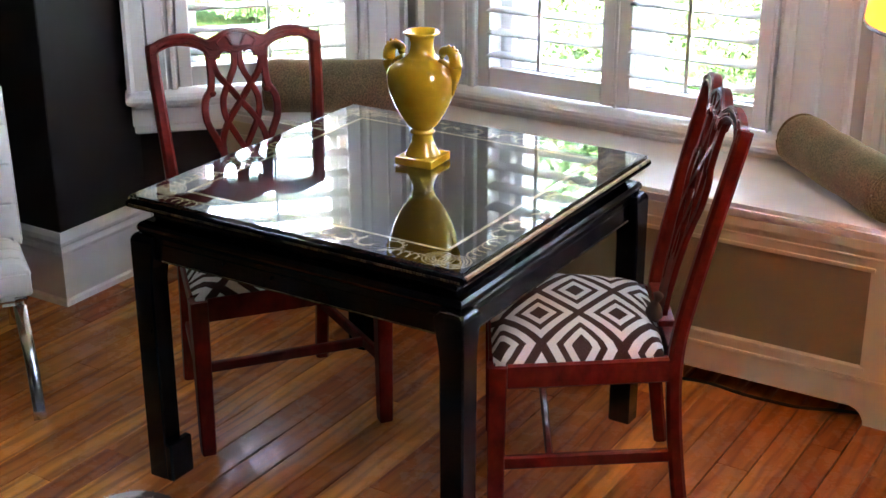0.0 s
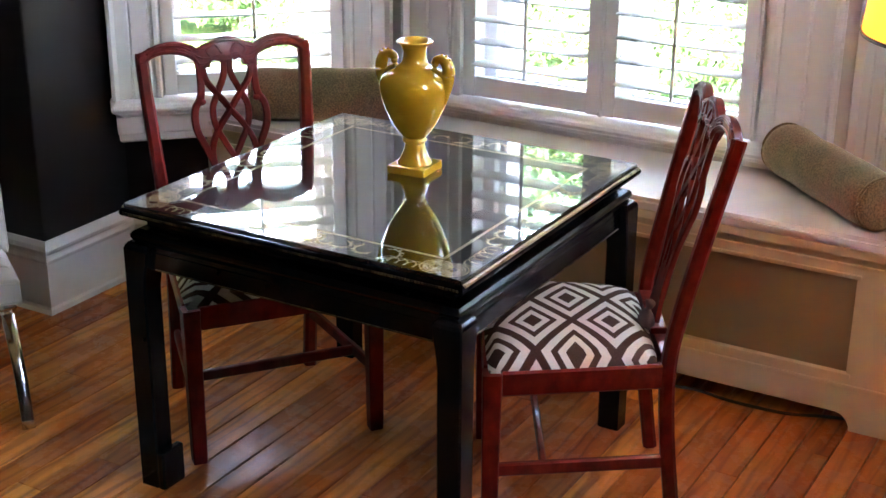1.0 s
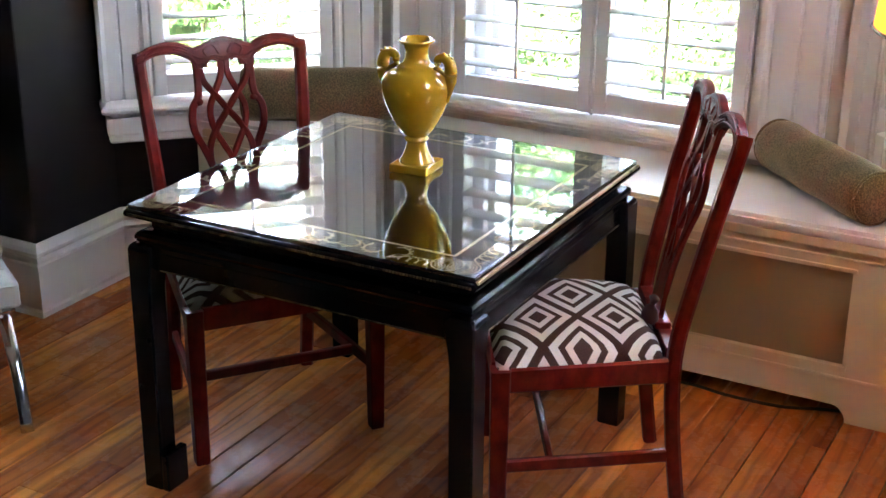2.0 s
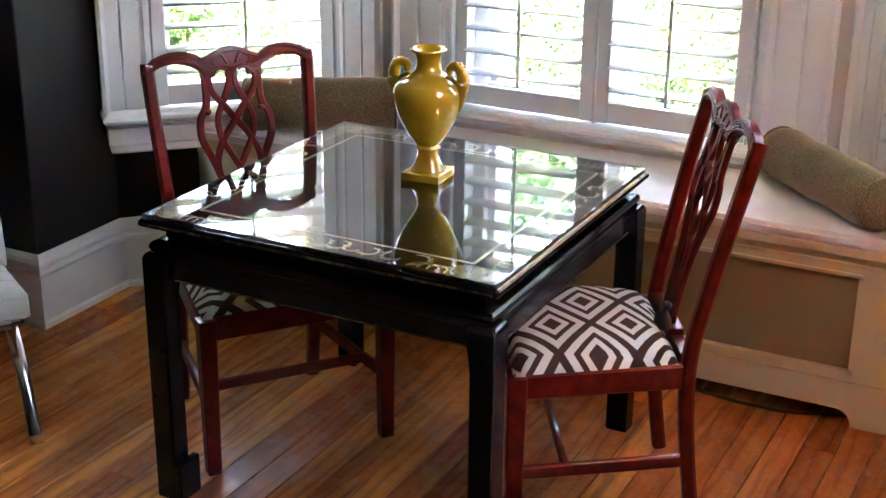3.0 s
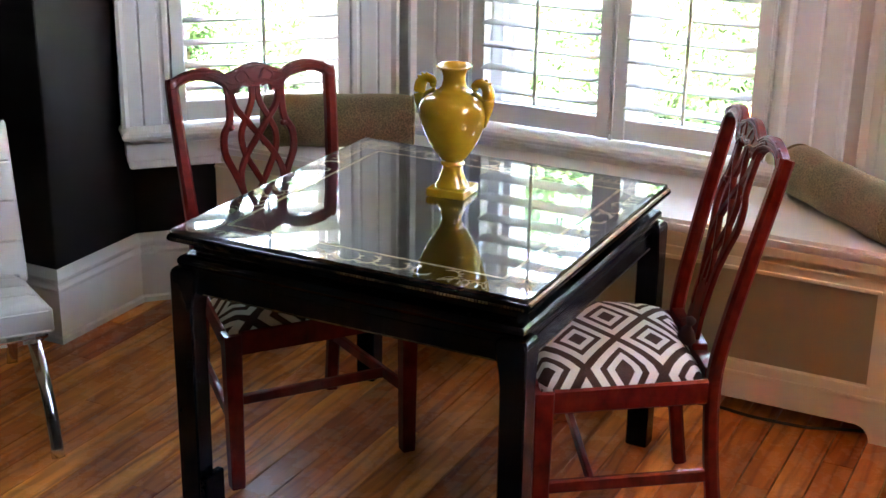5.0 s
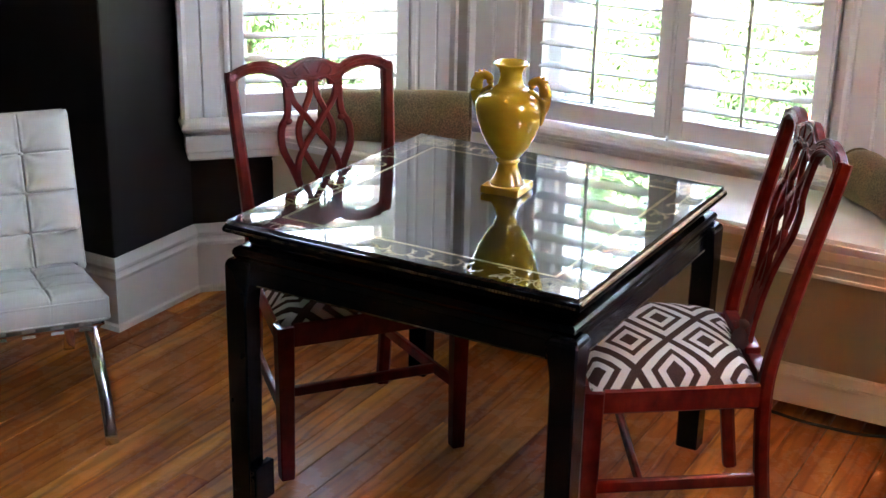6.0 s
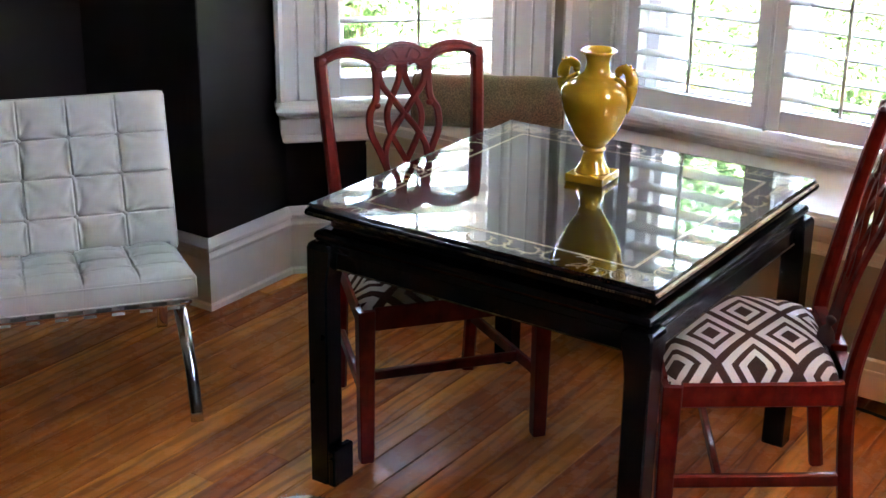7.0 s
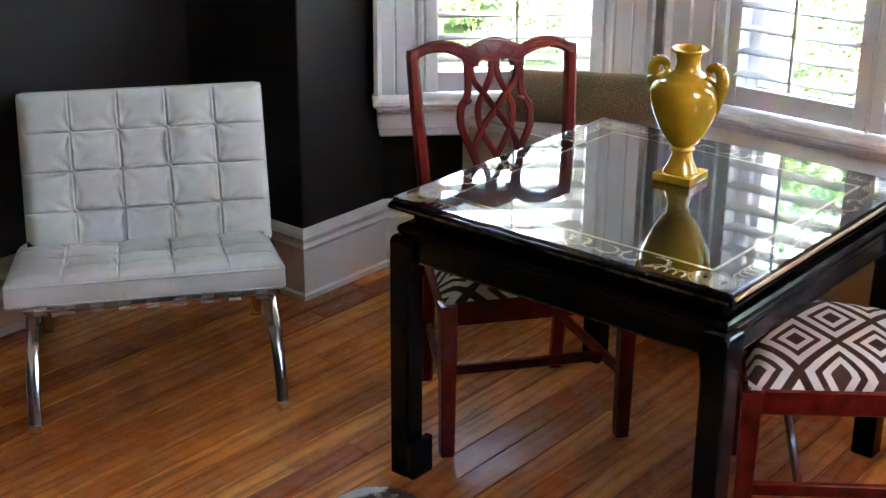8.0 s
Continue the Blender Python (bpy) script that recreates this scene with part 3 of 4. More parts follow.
def spray(bm, cx, cy, turn, size):
    """A curling branch with leaves and a blossom."""
    flat_arc(bm, cx, cy, size, turn, turn + 3.6)
    x, y = cx + size * math.cos(turn), cy + size * math.sin(turn)
    flat_arc(bm, x + size * 0.5 * math.cos(turn), y + size * 0.5 * math.sin(turn), size * 0.5, turn + 1.5, turn + 4.6)
    for k in range(7):
        t = turn + 0.5 * k
        px, py = cx + size * 1.18 * math.cos(t), cy + size * 1.18 * math.sin(t)
        ring = [bm.verts.new((px + size * 0.26 * math.cos(a) * (1 if i % 2 else 0.45), py + size * 0.26 * math.sin(a) * (1 if i % 2 else 0.45), 0.7605)) for i, a in enumerate([q * math.pi / 4 + t for q in range(8)])]
        bm.faces.new(ring)


for k in range(4):
    bm = bmesh.new()
    c = TH - 0.05
    for q in (-1, 1):
        for r in (0.014, 0.021, 0.028, 0.036):
            flat_arc(bm, c, q * 0.02 + c - 0.02, r, 0, 6.283, 0.0016, 0.7605, 24)
    for j in range(5):
        flat_arc(bm, c - 0.06 - 0.022 * j, c + 0.02, 0.022, 2.6 - 6.283, 0.5, 0.0016)
        flat_arc(bm, c + 0.02, c - 0.06 - 0.022 * j, 0.022, 1.1, 5.2, 0.0016)
    o = part("corner_ornament", bm, GOLD, table)
    o.rotation_euler.z = k * math.pi / 2
    bm = bmesh.new()
    s = -IN + 0.12
    while s < IN - 0.14:
        spray(bm, s, TH - 0.052 + random.uniform(-0.008, 0.008), random.uniform(0, 6), random.uniform(0.015, 0.027))
        s += random.uniform(0.04, 0.065)
    o = part("floral_ornament", bm, GOLD, table)
    o["kind"] = "stuff"
    o.rotation_euler.z = k * math.pi / 2

glass = part("glass_top", boxed(TX - TH - 0.002, TX + TH + 0.002, TY - TH - 0.002, TY + TH + 0.002, 0.7612, 0.7712, bevel=0.0015), GLASS)
glass.visible_shadow = False
tagged(glass, "clear glass sheet with greenish edges on the table", "glass top")

# ---- vase ----
vase = thing("vase", pose(-1.533, 2.932, 0.7712, 0, 0, 4), "glossy mustard-yellow ceramic urn vase with scrolled handles", "vase")
VP = [(0.047, 0.020), (0.044, 0.026), (0.036, 0.040), (0.029, 0.058), (0.026, 0.074), (0.027, 0.078), (0.032, 0.081), (0.033, 0.086), (0.029, 0.089), (0.029, 0.093), (0.034, 0.096), (0.039, 0.101), (0.056, 0.126), (0.073, 0.16), (0.0855, 0.195), (0.0905, 0.221), (0.0895, 0.240), (0.082, 0.256), (0.067, 0.267), (0.051, 0.2735), (0.049, 0.277), (0.042, 0.281), (0.033, 0.289), (0.0295, 0.303), (0.029, 0.316), (0.033, 0.329), (0.041, 0.337), (0.046, 0.340), (0.047, 0.343), (0.045, 0.346), (0.040, 0.344), (0.031, 0.335), (0.024, 0.318), (0.024, 0.29), (0.01, 0.28)]
VP = [(r, z * 0.985) for r, z in VP]
part("body", lathe(VP, 56), CERAMIC, vase, smooth=True)
part("plinth", boxed(-0.053, 0.053, -0.053, 0.053, 0.0, 0.021, bevel=0.003), CERAMIC, vase)
for s in (-1, 1):
    pts = spline([(s * 0.086, 0, 0.186), (s * 0.090, 0, 0.212), (s * 0.094, 0, 0.240), (s * 0.095, 0, 0.266), (s * 0.090, 0, 0.288), (s * 0.076, 0, 0.299), (s * 0.062, 0, 0.296), (s * 0.057, 0, 0.286), (s * 0.063, 0, 0.279)], 6)
    # a drop at the foot, a thick neck, a curl at the head
    rad = [p.x for p in spline([(r, 0, 0) for r in (0.003, 0.0085, 0.0145, 0.0165, 0.0150, 0.0125, 0.0115, 0.0100, 0.0065)], 6)]
    h = part("handle", tube(pts, rad, n=12), CERAMIC, vase, smooth=True)
    bm = tube(spline([(s * 0.090, 0, 0.245), (s * 0.072, 0, 0.258), (s * 0.050, 0, 0.272)], 6), 0.009, n=10)
    part("handle_root", bm, CERAMIC, h, smooth=True)
    bm = bmesh.new()
    for k in range(4):
        t = k * 0.5 + 0.3
        bmesh.ops.create_icosphere(bm, subdivisions=2, radius=0.0045, matrix=Matrix.Translation((s * (0.079 + 0.025 * math.cos(t + 0.4)), 0, 0.284 + 0.026 * math.sin(t + 0.4))))
    part("handle_beads", bm, CERAMIC, h, smooth=True)


# ---- chairs with pierced backs ----
RAKE, TOPZ = 0.098, 1.005


def yb(z):
    """The back's rake: its depth at height z."""
    t = max(0.0, (z - 0.46) / 0.53)
    return 0.222 + RAKE * t ** 1.15



def back_point(x, dz):
    z = TOPZ + dz
    return Vector((x, yb(z) - 0.012 * math.cos(x * 5.5), z))


def strand(pts, w, th, bm=None, steps=7):
    s = spline([(x, 0, z) for x, z in pts], steps)
    return ribbon([back_point(p.x, p.z) for p in s], w, th, (0, 1, 0.2), bm)


def dining_chair(m, tie=False):
    ch = thing("dining_chair", m, "red mahogany chair with pierced splat and diamond-patterned seat", "chair", "chairs at the table")
    # legs
    for s in (-1, 1):
        bm = bmesh.new()
        loops = []
        for z, w in ((0.0, 0.036), (0.02, 0.038), (0.36, 0.044), (0.446, 0.046)):
            cx, cy, h, c = s * 0.250, -0.195, w / 2, 0.003
            loops.append([(cx + a * (h - (c if k % 2 else 0)), cy + b * (h - (0 if k % 2 else c)), z) for k, (a, b) in enumerate(((-1, -1), (-1, -1), (1, -1), (1, -1), (1, 1), (1, 1), (-1, 1), (-1, 1)))])
        # order the corners so that each cut corner runs round the leg
        loops = [[l[0], l[1], l[3], l[2], l[4], l[5], l[7], l[6]] for l in loops]
        rings(bm, loops)
        part("front_leg", bm, MAHOGANY, ch)
        # rear leg and post in one sweep
        pts = []
        for z, x, y in ((0.0, 0.204, 0.262), (0.12, 0.204, 0.246), (0.26, 0.204, 0.230), (0.40, 0.205, 0.222), (0.50, 0.207, yb(0.50)), (0.62, 0.213, yb(0.62)), (0.76, 0.221, yb(0.76)), (0.88, 0.228, yb(0.88)), (TOPZ - 0.033, 0.231, yb(TOPZ - 0.033)), (TOPZ - 0.012, 0.229, yb(TOPZ - 0.012))):
            pts.append((s * x, y, z))
        sp = spline(pts, 5)
        ws = [0.037 - 0.004 * min(1, max(0, (p.z - 0.45) / 0.5)) for p in sp]
        part("rear_leg", ribbon(sp, ws, 0.036, (0, 1, 0)), MAHOGANY, ch, smooth=False)
    # rails
    def bar(name, a, b, w, h):
        return part(name, ribbon([a, b], w, h, (0, 0, 1)), MAHOGANY, ch)
    part("seat_rail", boxed(-0.228, 0.228, -0.214, -0.186, 0.388, 0.452, bevel=0.003), MAHOGANY, ch)
    part("seat_rail", boxed(-0.19, 0.19, 0.204, 0.236, 0.388, 0.47, bevel=0.003), MAHOGANY, ch)
    for s in (-1, 1):
        bar("seat_rail", (s * 0.254, -0.172, 0.420), (s * 0.210, 0.205, 0.420), 0.024, 0.064)
        bar("side_stretcher", (s * 0.249, -0.175, 0.187), (s * 0.204, 0.228, 0.187), 0.018, 0.034)
    bar("cross_stretcher", (-0.230, -0.066, 0.187), (0.230, -0.066, 0.187), 0.016, 0.030)
    # upholstered seat
    bm = bmesh.new()
    n = 14
    grid = {}
    for i in range(n + 1):
        for j in range(n + 1):
            v = -1 + 2 * j / n
            u = -1 + 2 * i / n
            y = -0.207 + 0.407 * (v + 1) / 2
            half = 0.265 - 0.050 * (v + 1) / 2
            hgt = 0.050 * (1 - abs(u) ** 4) ** 0.6 * (1 - abs(v) ** 4) ** 0.6
            k = 1 - 0.025 * abs(u * v) ** 5
            grid[i, j] = bm.verts.new((u * half * k, y * k, 0.453 + hgt))
    for i in range(n):
        for j in range(n):
            bm.faces.new((grid[i, j], grid[i + 1, j], grid[i + 1, j + 1], grid[i, j + 1]))
    edge = [e for e in bm.edges if e.is_boundary]
    out = bmesh.ops.extrude_edge_only(bm, edges=edge)["geom"]
    for v in out:
        if isinstance(v, bmesh.types.BMVert):
            v.co.z -= 0.03
            v.co.x *= 0.97
    part("seat", bm, FABRIC, ch, "white seat with brown nested diamonds", smooth=True)
    # crest rail
    bm = bmesh.new()
    loops = []
    N = 132
    for i in range(N + 1):
        x = -0.245 + 0.49 * i / N
        a = abs(x)
        # a hump in the middle, an arch over each opening
        if a < 0.084:
            top = -0.004 + 0.025 * math.cos(math.pi / 2 * a / 0.084) ** 1.5
        else:
            s = (a - 0.084) / 0.161
            top = -0.004 - 0.012 * s ** 3 + 0.0215 * math.sin(math.pi * s ** 0.85) ** 0.9
        if a < 0.046:
            low = -0.043 - 0.004 * math.cos(a * 110)
        elif a < 0.080:
            low = -0.060
        elif a < 0.165:
            low = -0.017 - 0.043 * (1 - math.sqrt(max(0, 1 - ((0.165 - a) / 0.0855) ** 2)))
        else:
            low = -0.017 - 0.036 * (1 - math.sqrt(max(0, 1 - ((min(a, 0.224) - 0.165) / 0.062) ** 2)))
        th = 0.013
        p0, p1 = back_point(x, top), back_point(x, low)
        c = 0.004
        up = (p0 - p1).normalized()
        out = Vector((0, 1, -0.25)).normalized()
        loops.append([p1 - out * (th - c), p1 + up * c - out * th, p0 - up * c - out * th, p0 - out * (th - c), p0 + out * (th - c), p0 - up * c + out * th, p1 + up * c + out * th, p1 + out * (th - c)])
    rings(bm, loops)
    crest = part("crest_rail", bm, MAHOGANY, ch)
    for lo, hi in ((1, 2), (2, 1)):
        line = [l[lo] * 0.86 + l[hi] * 0.14 for l in loops[2:-2]]
        part("crest_bead", tube(line, 0.0028, n=6), MAHOGANY, crest, smooth=True)
    for q in (-1, 1):
        line = spline([back_point(q * x, z) + Vector((0, -0.0135, 0)) for x, z in ((0.012, -0.022), (0.03, 0.004), (0.055, -0.012), (0.045, -0.03), (0.07, -0.03), (0.10, -0.012), (0.13, 0.002))], 5)
        part("crest_scroll", tube(line, [0.0042 - 0.0022 * k / len(line) for k in range(len(line))], n=6), MAHOGANY, crest, smooth=True)
        for run in (((0.095, -0.004), (0.125, 0.010), (0.160, 0.013), (0.195, 0.008), (0.220, -0.006)), ((0.018, -0.036), (0.036, -0.030), (0.052, -0.040), (0.064, -0.052)), ((0.088, -0.020), (0.110, -0.004), (0.138, 0.004))):
            line = spline([back_point(q * x, z - 0.005) + Vector((0, -0.0130, 0)) for x, z in run], 5)
            part("crest_scroll", tube(line, 0.0034, n=6), MAHOGANY, crest, smooth=True)
    for s in (-1, 1):
        bm = bmesh.new()
        bmesh.ops.create_icosphere(bm, subdivisions=2, radius=0.010, matrix=Matrix.Translation(back_point(s * 0.234, -0.018)) @ Matrix.Diagonal((0.9, 1.3, 1.2, 1)))
        part("ear_carving", bm, MAHOGANY, crest, smooth=True)
    # leaf carving on the crest
    bm = bmesh.new()
    for k in range(9):
        t = math.pi * k / 8
        c = back_point(0.026 * math.cos(t), -0.012 + 0.016 * math.sin(t))
        bmesh.ops.create_icosphere(bm, subdivisions=2, radius=0.0065, matrix=Matrix.Translation(c + Vector((0, -0.0095, 0))) @ pose(0, 0, 0, 0, -math.degrees(t), 0) @ Matrix.Diagonal((1.5, 0.7, 0.6, 1)))
    for s in (-1, 1):
        for x, z in ((0.055, -0.02), (0.075, -0.035), (0.105, -0.006), (0.14, 0.01), (0.175, 0.012), (0.205, 0.004)):
            bmesh.ops.create_icosphere(bm, subdivisions=2, radius=0.006, matrix=Matrix.Translation(back_point(s * x, z) + Vector((0, -0.0105, 0))) @ Matrix.Diagonal((1.9, 0.5, 0.6, 1)))
    part("crest_carving", bm, MAHOGANY, crest, smooth=True)["kind"] = "stuff"
    # pierced splat
    for s in (-1, 1):
        A = [(-0.066, -0.035), (-0.068, -0.065), (-0.060, -0.098), (-0.032, -0.135), (0.0, -0.178), (0.034, -0.222), (0.058, -0.268), (0.062, -0.31), (0.05, -0.36), (0.036, -0.42)]
        C = [(-0.008, -0.030), (-0.010, -0.080), (-0.030, -0.125), (-0.050, -0.172), (-0.046, -0.222), (-0.022, -0.272), (0.0, -0.312), (0.014, -0.345), (0.016, -0.40)]
        E = [(-0.088, -0.012), (-0.079, -0.05), (-0.077, -0.10), (-0.082, -0.14), (-0.100, -0.172), (-0.101, -0.225), (-0.078, -0.28), (-0.058, -0.335), (-0.046, -0.40), (-0.042, -0.47)]
        for pts, w, th in ((A, 0.0180, 0.016), (C, 0.0178, 0.014), (E, 0.0205, 0.015)):
            part("splat_strand", strand([(x * s, z) for x, z in pts], w, th), MAHOGANY, ch)
        bm = bmesh.new()
        bmesh.ops.create_icosphere(bm, subdivisions=2, radius=0.012, matrix=Matrix.Translation(back_point(s * 0.080, -0.152)) @ Matrix.Diagonal((1.1, 0.75, 0.9, 1)))
        part("splat_scroll", bm, MAHOGANY, ch, smooth=True)
    bm = bmesh.new()
    loops = []
    for k in range(9):
        dz = -0.39 - 0.155 * k / 8
        w = 0.046 + 0.012 * (k / 8) ** 2
        p, q = back_point(-w, dz), back_point(w, dz)
        o = Vector((0, 0.006, 0))
        loops.append([p - o, q - o, q + o, p + o])
    rings(bm, loops)
    part("splat_foot", bm, MAHOGANY, ch)
    if tie:
        # a gathered fold of the seat's lining cloth before the splat
        bm = lathe([(0.004, 0.0), (0.024, 0.003), (0.028, 0.018), (0.020, 0.036), (0.009, 0.046), (0.012, 0.054), (0.017, 0.066), (0.004, 0.070)], 20)
        for v in bm.verts:
            v.co = Vector((v.co.x * 1.15, v.co.y * 0.65, v.co.z)) + 0.006 * noise.noise_vector(v.co * 38)
        bmesh.ops.transform(bm, matrix=pose(0.05, 0.184, 0.474, -12, 0, 10), verts=bm.verts)
        part("cloth_tie", bm, LINING, ch, "gathered mauve-brown cloth tie", smooth=True)
    part("shoe", boxed(-0.085, 0.085, 0.196, 0.236, 0.468, 0.486, bevel=0.005), MAHOGANY, ch)
    return ch


dining_chair(pose(-1.954, 2.822, 0, 0, 0, 53.2))
# the second one leans back further and stands a little taller
RAKE, TOPZ = 0.111, 1.017
dining_chair(pose(-1.07, 2.90, 0, 0, 0, -59.5), tie=True)

# ---- white tufted chair ----
lounge = thing("lounge_chair", pose(-2.702, 2.142, 0, 0, 0, 52.6), "white tufted leather lounge chair on crossed chrome legs", "chair")


def cushion(w, d, thick, cols, rows, m, name, parent):
    """A tufted cushion: x across, y along, top at z = thick."""
    bm = bmesh.new()
    per = 18
    nx, ny = cols * per, rows * per
    def puff(u, v):
        a, b = u * cols, v * rows
        da, db = a - round(a), b - round(b)
        in_a, in_b = 0 < round(a) < cols, 0 < round(b) < rows
        cell = abs(math.sin(math.pi * a)) ** 0.35 * abs(math.sin(math.pi * b)) ** 0.22
        edge = min(u, 1 - u) * cols, min(v, 1 - v) * rows
        rim = (1 - max(0, 1 - edge[0] * 4.5) ** 2.4) * (1 - max(0, 1 - edge[1] * 4.5) ** 2.4)
        h = 0.006 + 0.013 * cell * rim + 0.006 * rim
        seed = round(a) * 3.7 + round(b) * 1.9
        r = math.hypot(da * w / cols, db * d / rows)
        if in_a:
            h -= 0.006 * math.exp(-(da / 0.014) ** 2)
            # a lens-shaped fold on each side of the seam, from button to button
            bow = abs(math.sin(math.pi * b))
            wide = (0.115 + 0.03 * noise.noise((round(a) * 2.3 + (da > 0), math.floor(b) * 1.7, d))) * bow ** 0.8
            h -= 0.0056 * bow * math.exp(-((abs(da) - wide * 0.7) / 0.022) ** 2)
            h += 0.0045 * math.exp(-((abs(da) - wide * 0.4) / 0.035) ** 2)
        if in_b:
            h -= 0.0045 * math.exp(-(db / 0.014) ** 2)
            # slanting pucker lines along the seams
            h += 0.0027 * math.sin(a * 46 + 9 * db + seed) * math.exp(-(abs(db) / 0.13) ** 1.5) * max(0.0, noise.noise((a * 1.3, round(b) * 2.1, d * 5)) * 2.2)
        if in_a and in_b:
            h -= 0.008 * math.exp(-(r / 0.012) ** 2)
        if in_a:
            ang = math.atan2(db, da)
            # creases that run out from each button, some longer than others
            if in_b:
                crease = max(0.0, math.cos(5 * ang + seed)) ** 6 + 0.7 * max(0.0, math.cos(8 * ang + seed * 1.7)) ** 8
                h -= 0.0085 * crease * math.exp(-((r - 0.034) / 0.028) ** 2)
        h += 0.0026 * noise.noise((a * 1.9, b * 5.0, 3.0 + rows + d)) * rim
        return h - 0.004
    def packed(k, n):
        t = k / per
        return (t - 0.75 * math.sin(2 * math.pi * t) / (2 * math.pi)) * per / n
    us, vs_ = [packed(i, nx) for i in range(nx + 1)], [packed(j, ny) for j in range(ny + 1)]
    top = [[bm.verts.new((-w / 2 + w * u, d * v, thick - 0.012 + puff(u, v))) for v in vs_] for u in us]
    for i in range(nx):
        for j in range(ny):
            bm.faces.new((top[i][j], top[i + 1][j], top[i + 1][j + 1], top[i][j + 1]))
    edge = [e for e in bm.edges if e.is_boundary]
    for dz, grow in ((0.012, 0.004), (thick - 0.038, 0.0), (0.010, -0.006)):
        out = bmesh.ops.extrude_edge_only(bm, edges=edge)["geom"]
        vs = [g for g in out if isinstance(g, bmesh.types.BMVert)]
        edge = [g for g in out if isinstance(g, bmesh.types.BMEdge)]
        for v in vs:
            v.co.z -= dz
            v.co.x += grow * (1 if v.co.x > w / 2 - 0.012 else -1 if v.co.x < -w / 2 + 0.012 else 0)
            v.co.y += grow * (1 if v.co.y > d - 0.012 else -1 if v.co.y < 0.012 else 0)
    bmesh.ops.holes_fill(bm, edges=edge)
    ob = part(name, bm, LEATHER, parent, smooth=True)
    ob.matrix_basis = m
    for i in range(1, cols):
        for j in range(1, rows):
            b = bmesh.new()
            bmesh.ops.create_icosphere(b, subdivisions=2, radius=0.0085, matrix=Matrix.Translation((-w / 2 + w * i / cols, d * j / rows, thick - 0.0105)) @ Matrix.Diagonal((1, 1, 0.7, 1)))
            part("button", b, LEATHER, ob, smooth=True)
    for z in (thick - 0.020, 0.012):
        e = 0.004
        loop = [(-w / 2 - e, -e, z), (w / 2 + e, -e, z), (w / 2 + e, d + e, z), (-w / 2 - e, d + e, z)]
        pts = []
        for k in range(4):
            p, q = Vector(loop[k]), Vector(loop[(k + 1) % 4])
            pts += [p.lerp(q, t) for t in (0.02, 0.35, 0.65, 0.98)]
        part("piping", tube(pts, 0.003, n=6, cyclic=True), LEATHER, ob, smooth=True)
    return ob


# the seat falls towards the back, the backrest leans
cushion(0.745, 0.58, 0.085, 5, 4, pose(-0.012, -0.03, 0.372, -10.5, 0, 0), "seat_cushion", lounge)
cushion(0.722, 0.478, 0.085, 5, 4, pose(0.012, 0.525, 0.325, 69.5, 0, 0), "back_cushion", lounge)
for s in (-1, 1):
    x = s * 0.335
    arc = spline([(x * 1.03, -0.028, 0.0), (x * 1.02, 0.035, 0.15), (x, 0.13, 0.26), (x, 0.29, 0.335), (x, 0.45, 0.37), (x, 0.57, 0.45), (x, 0.645, 0.58), (x, 0.70, 0.74)], 6)
    part("leg_bar", ribbon(arc, 0.012, 0.036, (1, 0, 0)), CHROME, lounge, "polished chrome leg bar", smooth=True)
    x = s * 0.334
    sc = spline([(x, 0.66, 0.0), (x, 0.60, 0.12), (x, 0.47, 0.225), (x, 0.31, 0.265), (x, 0.15, 0.285), (x, 0.03, 0.345), (x, -0.005, 0.362)], 6)
    part("leg_bar", ribbon(sc, 0.012, 0.034, (1, 0, 0)), CHROME, lounge, smooth=True)
part("cross_bar", ribbon([(-0.335, 0.01, 0.355), (0.335, 0.01, 0.355)], 0.03, 0.010, (0, 0, 1)), CHROME, lounge)
part("cross_bar", ribbon([(-0.335, 0.50, 0.262), (0.335, 0.50, 0.262)], 0.03, 0.010, (0, 0, 1)), CHROME, lounge)
part("cross_bar", ribbon([(-0.335, 0.695, 0.72), (0.335, 0.695, 0.72)], 0.03, 0.010, (0, 1, 0)), CHROME, lounge)
for k in range(9):
    x = -0.30 + 0.075 * k
    part("strap", ribbon([(x, -0.004, 0.344), (x, -0.004, 0.370), (x, 0.03, 0.366), (x, 0.50, 0.278)], 0.036, 0.004, (0, 0.15, 1)), LEATHER, lounge)

# ---- unidentified furry thing on the floor, built as a low round cushion ----
def fur_material():
    m = material("patched_fur", (0.7, 0.7, 0.7), 0.85, 0, 0, 0.15)
    patch = noisy(m, 9.0, 2.0)
    link(m, ramp(m, patch, [(0.47, (0.78, 0.78, 0.80)), (0.53, (0.10, 0.085, 0.085))]), bsdf(m).inputs["Base Color"])
    return m


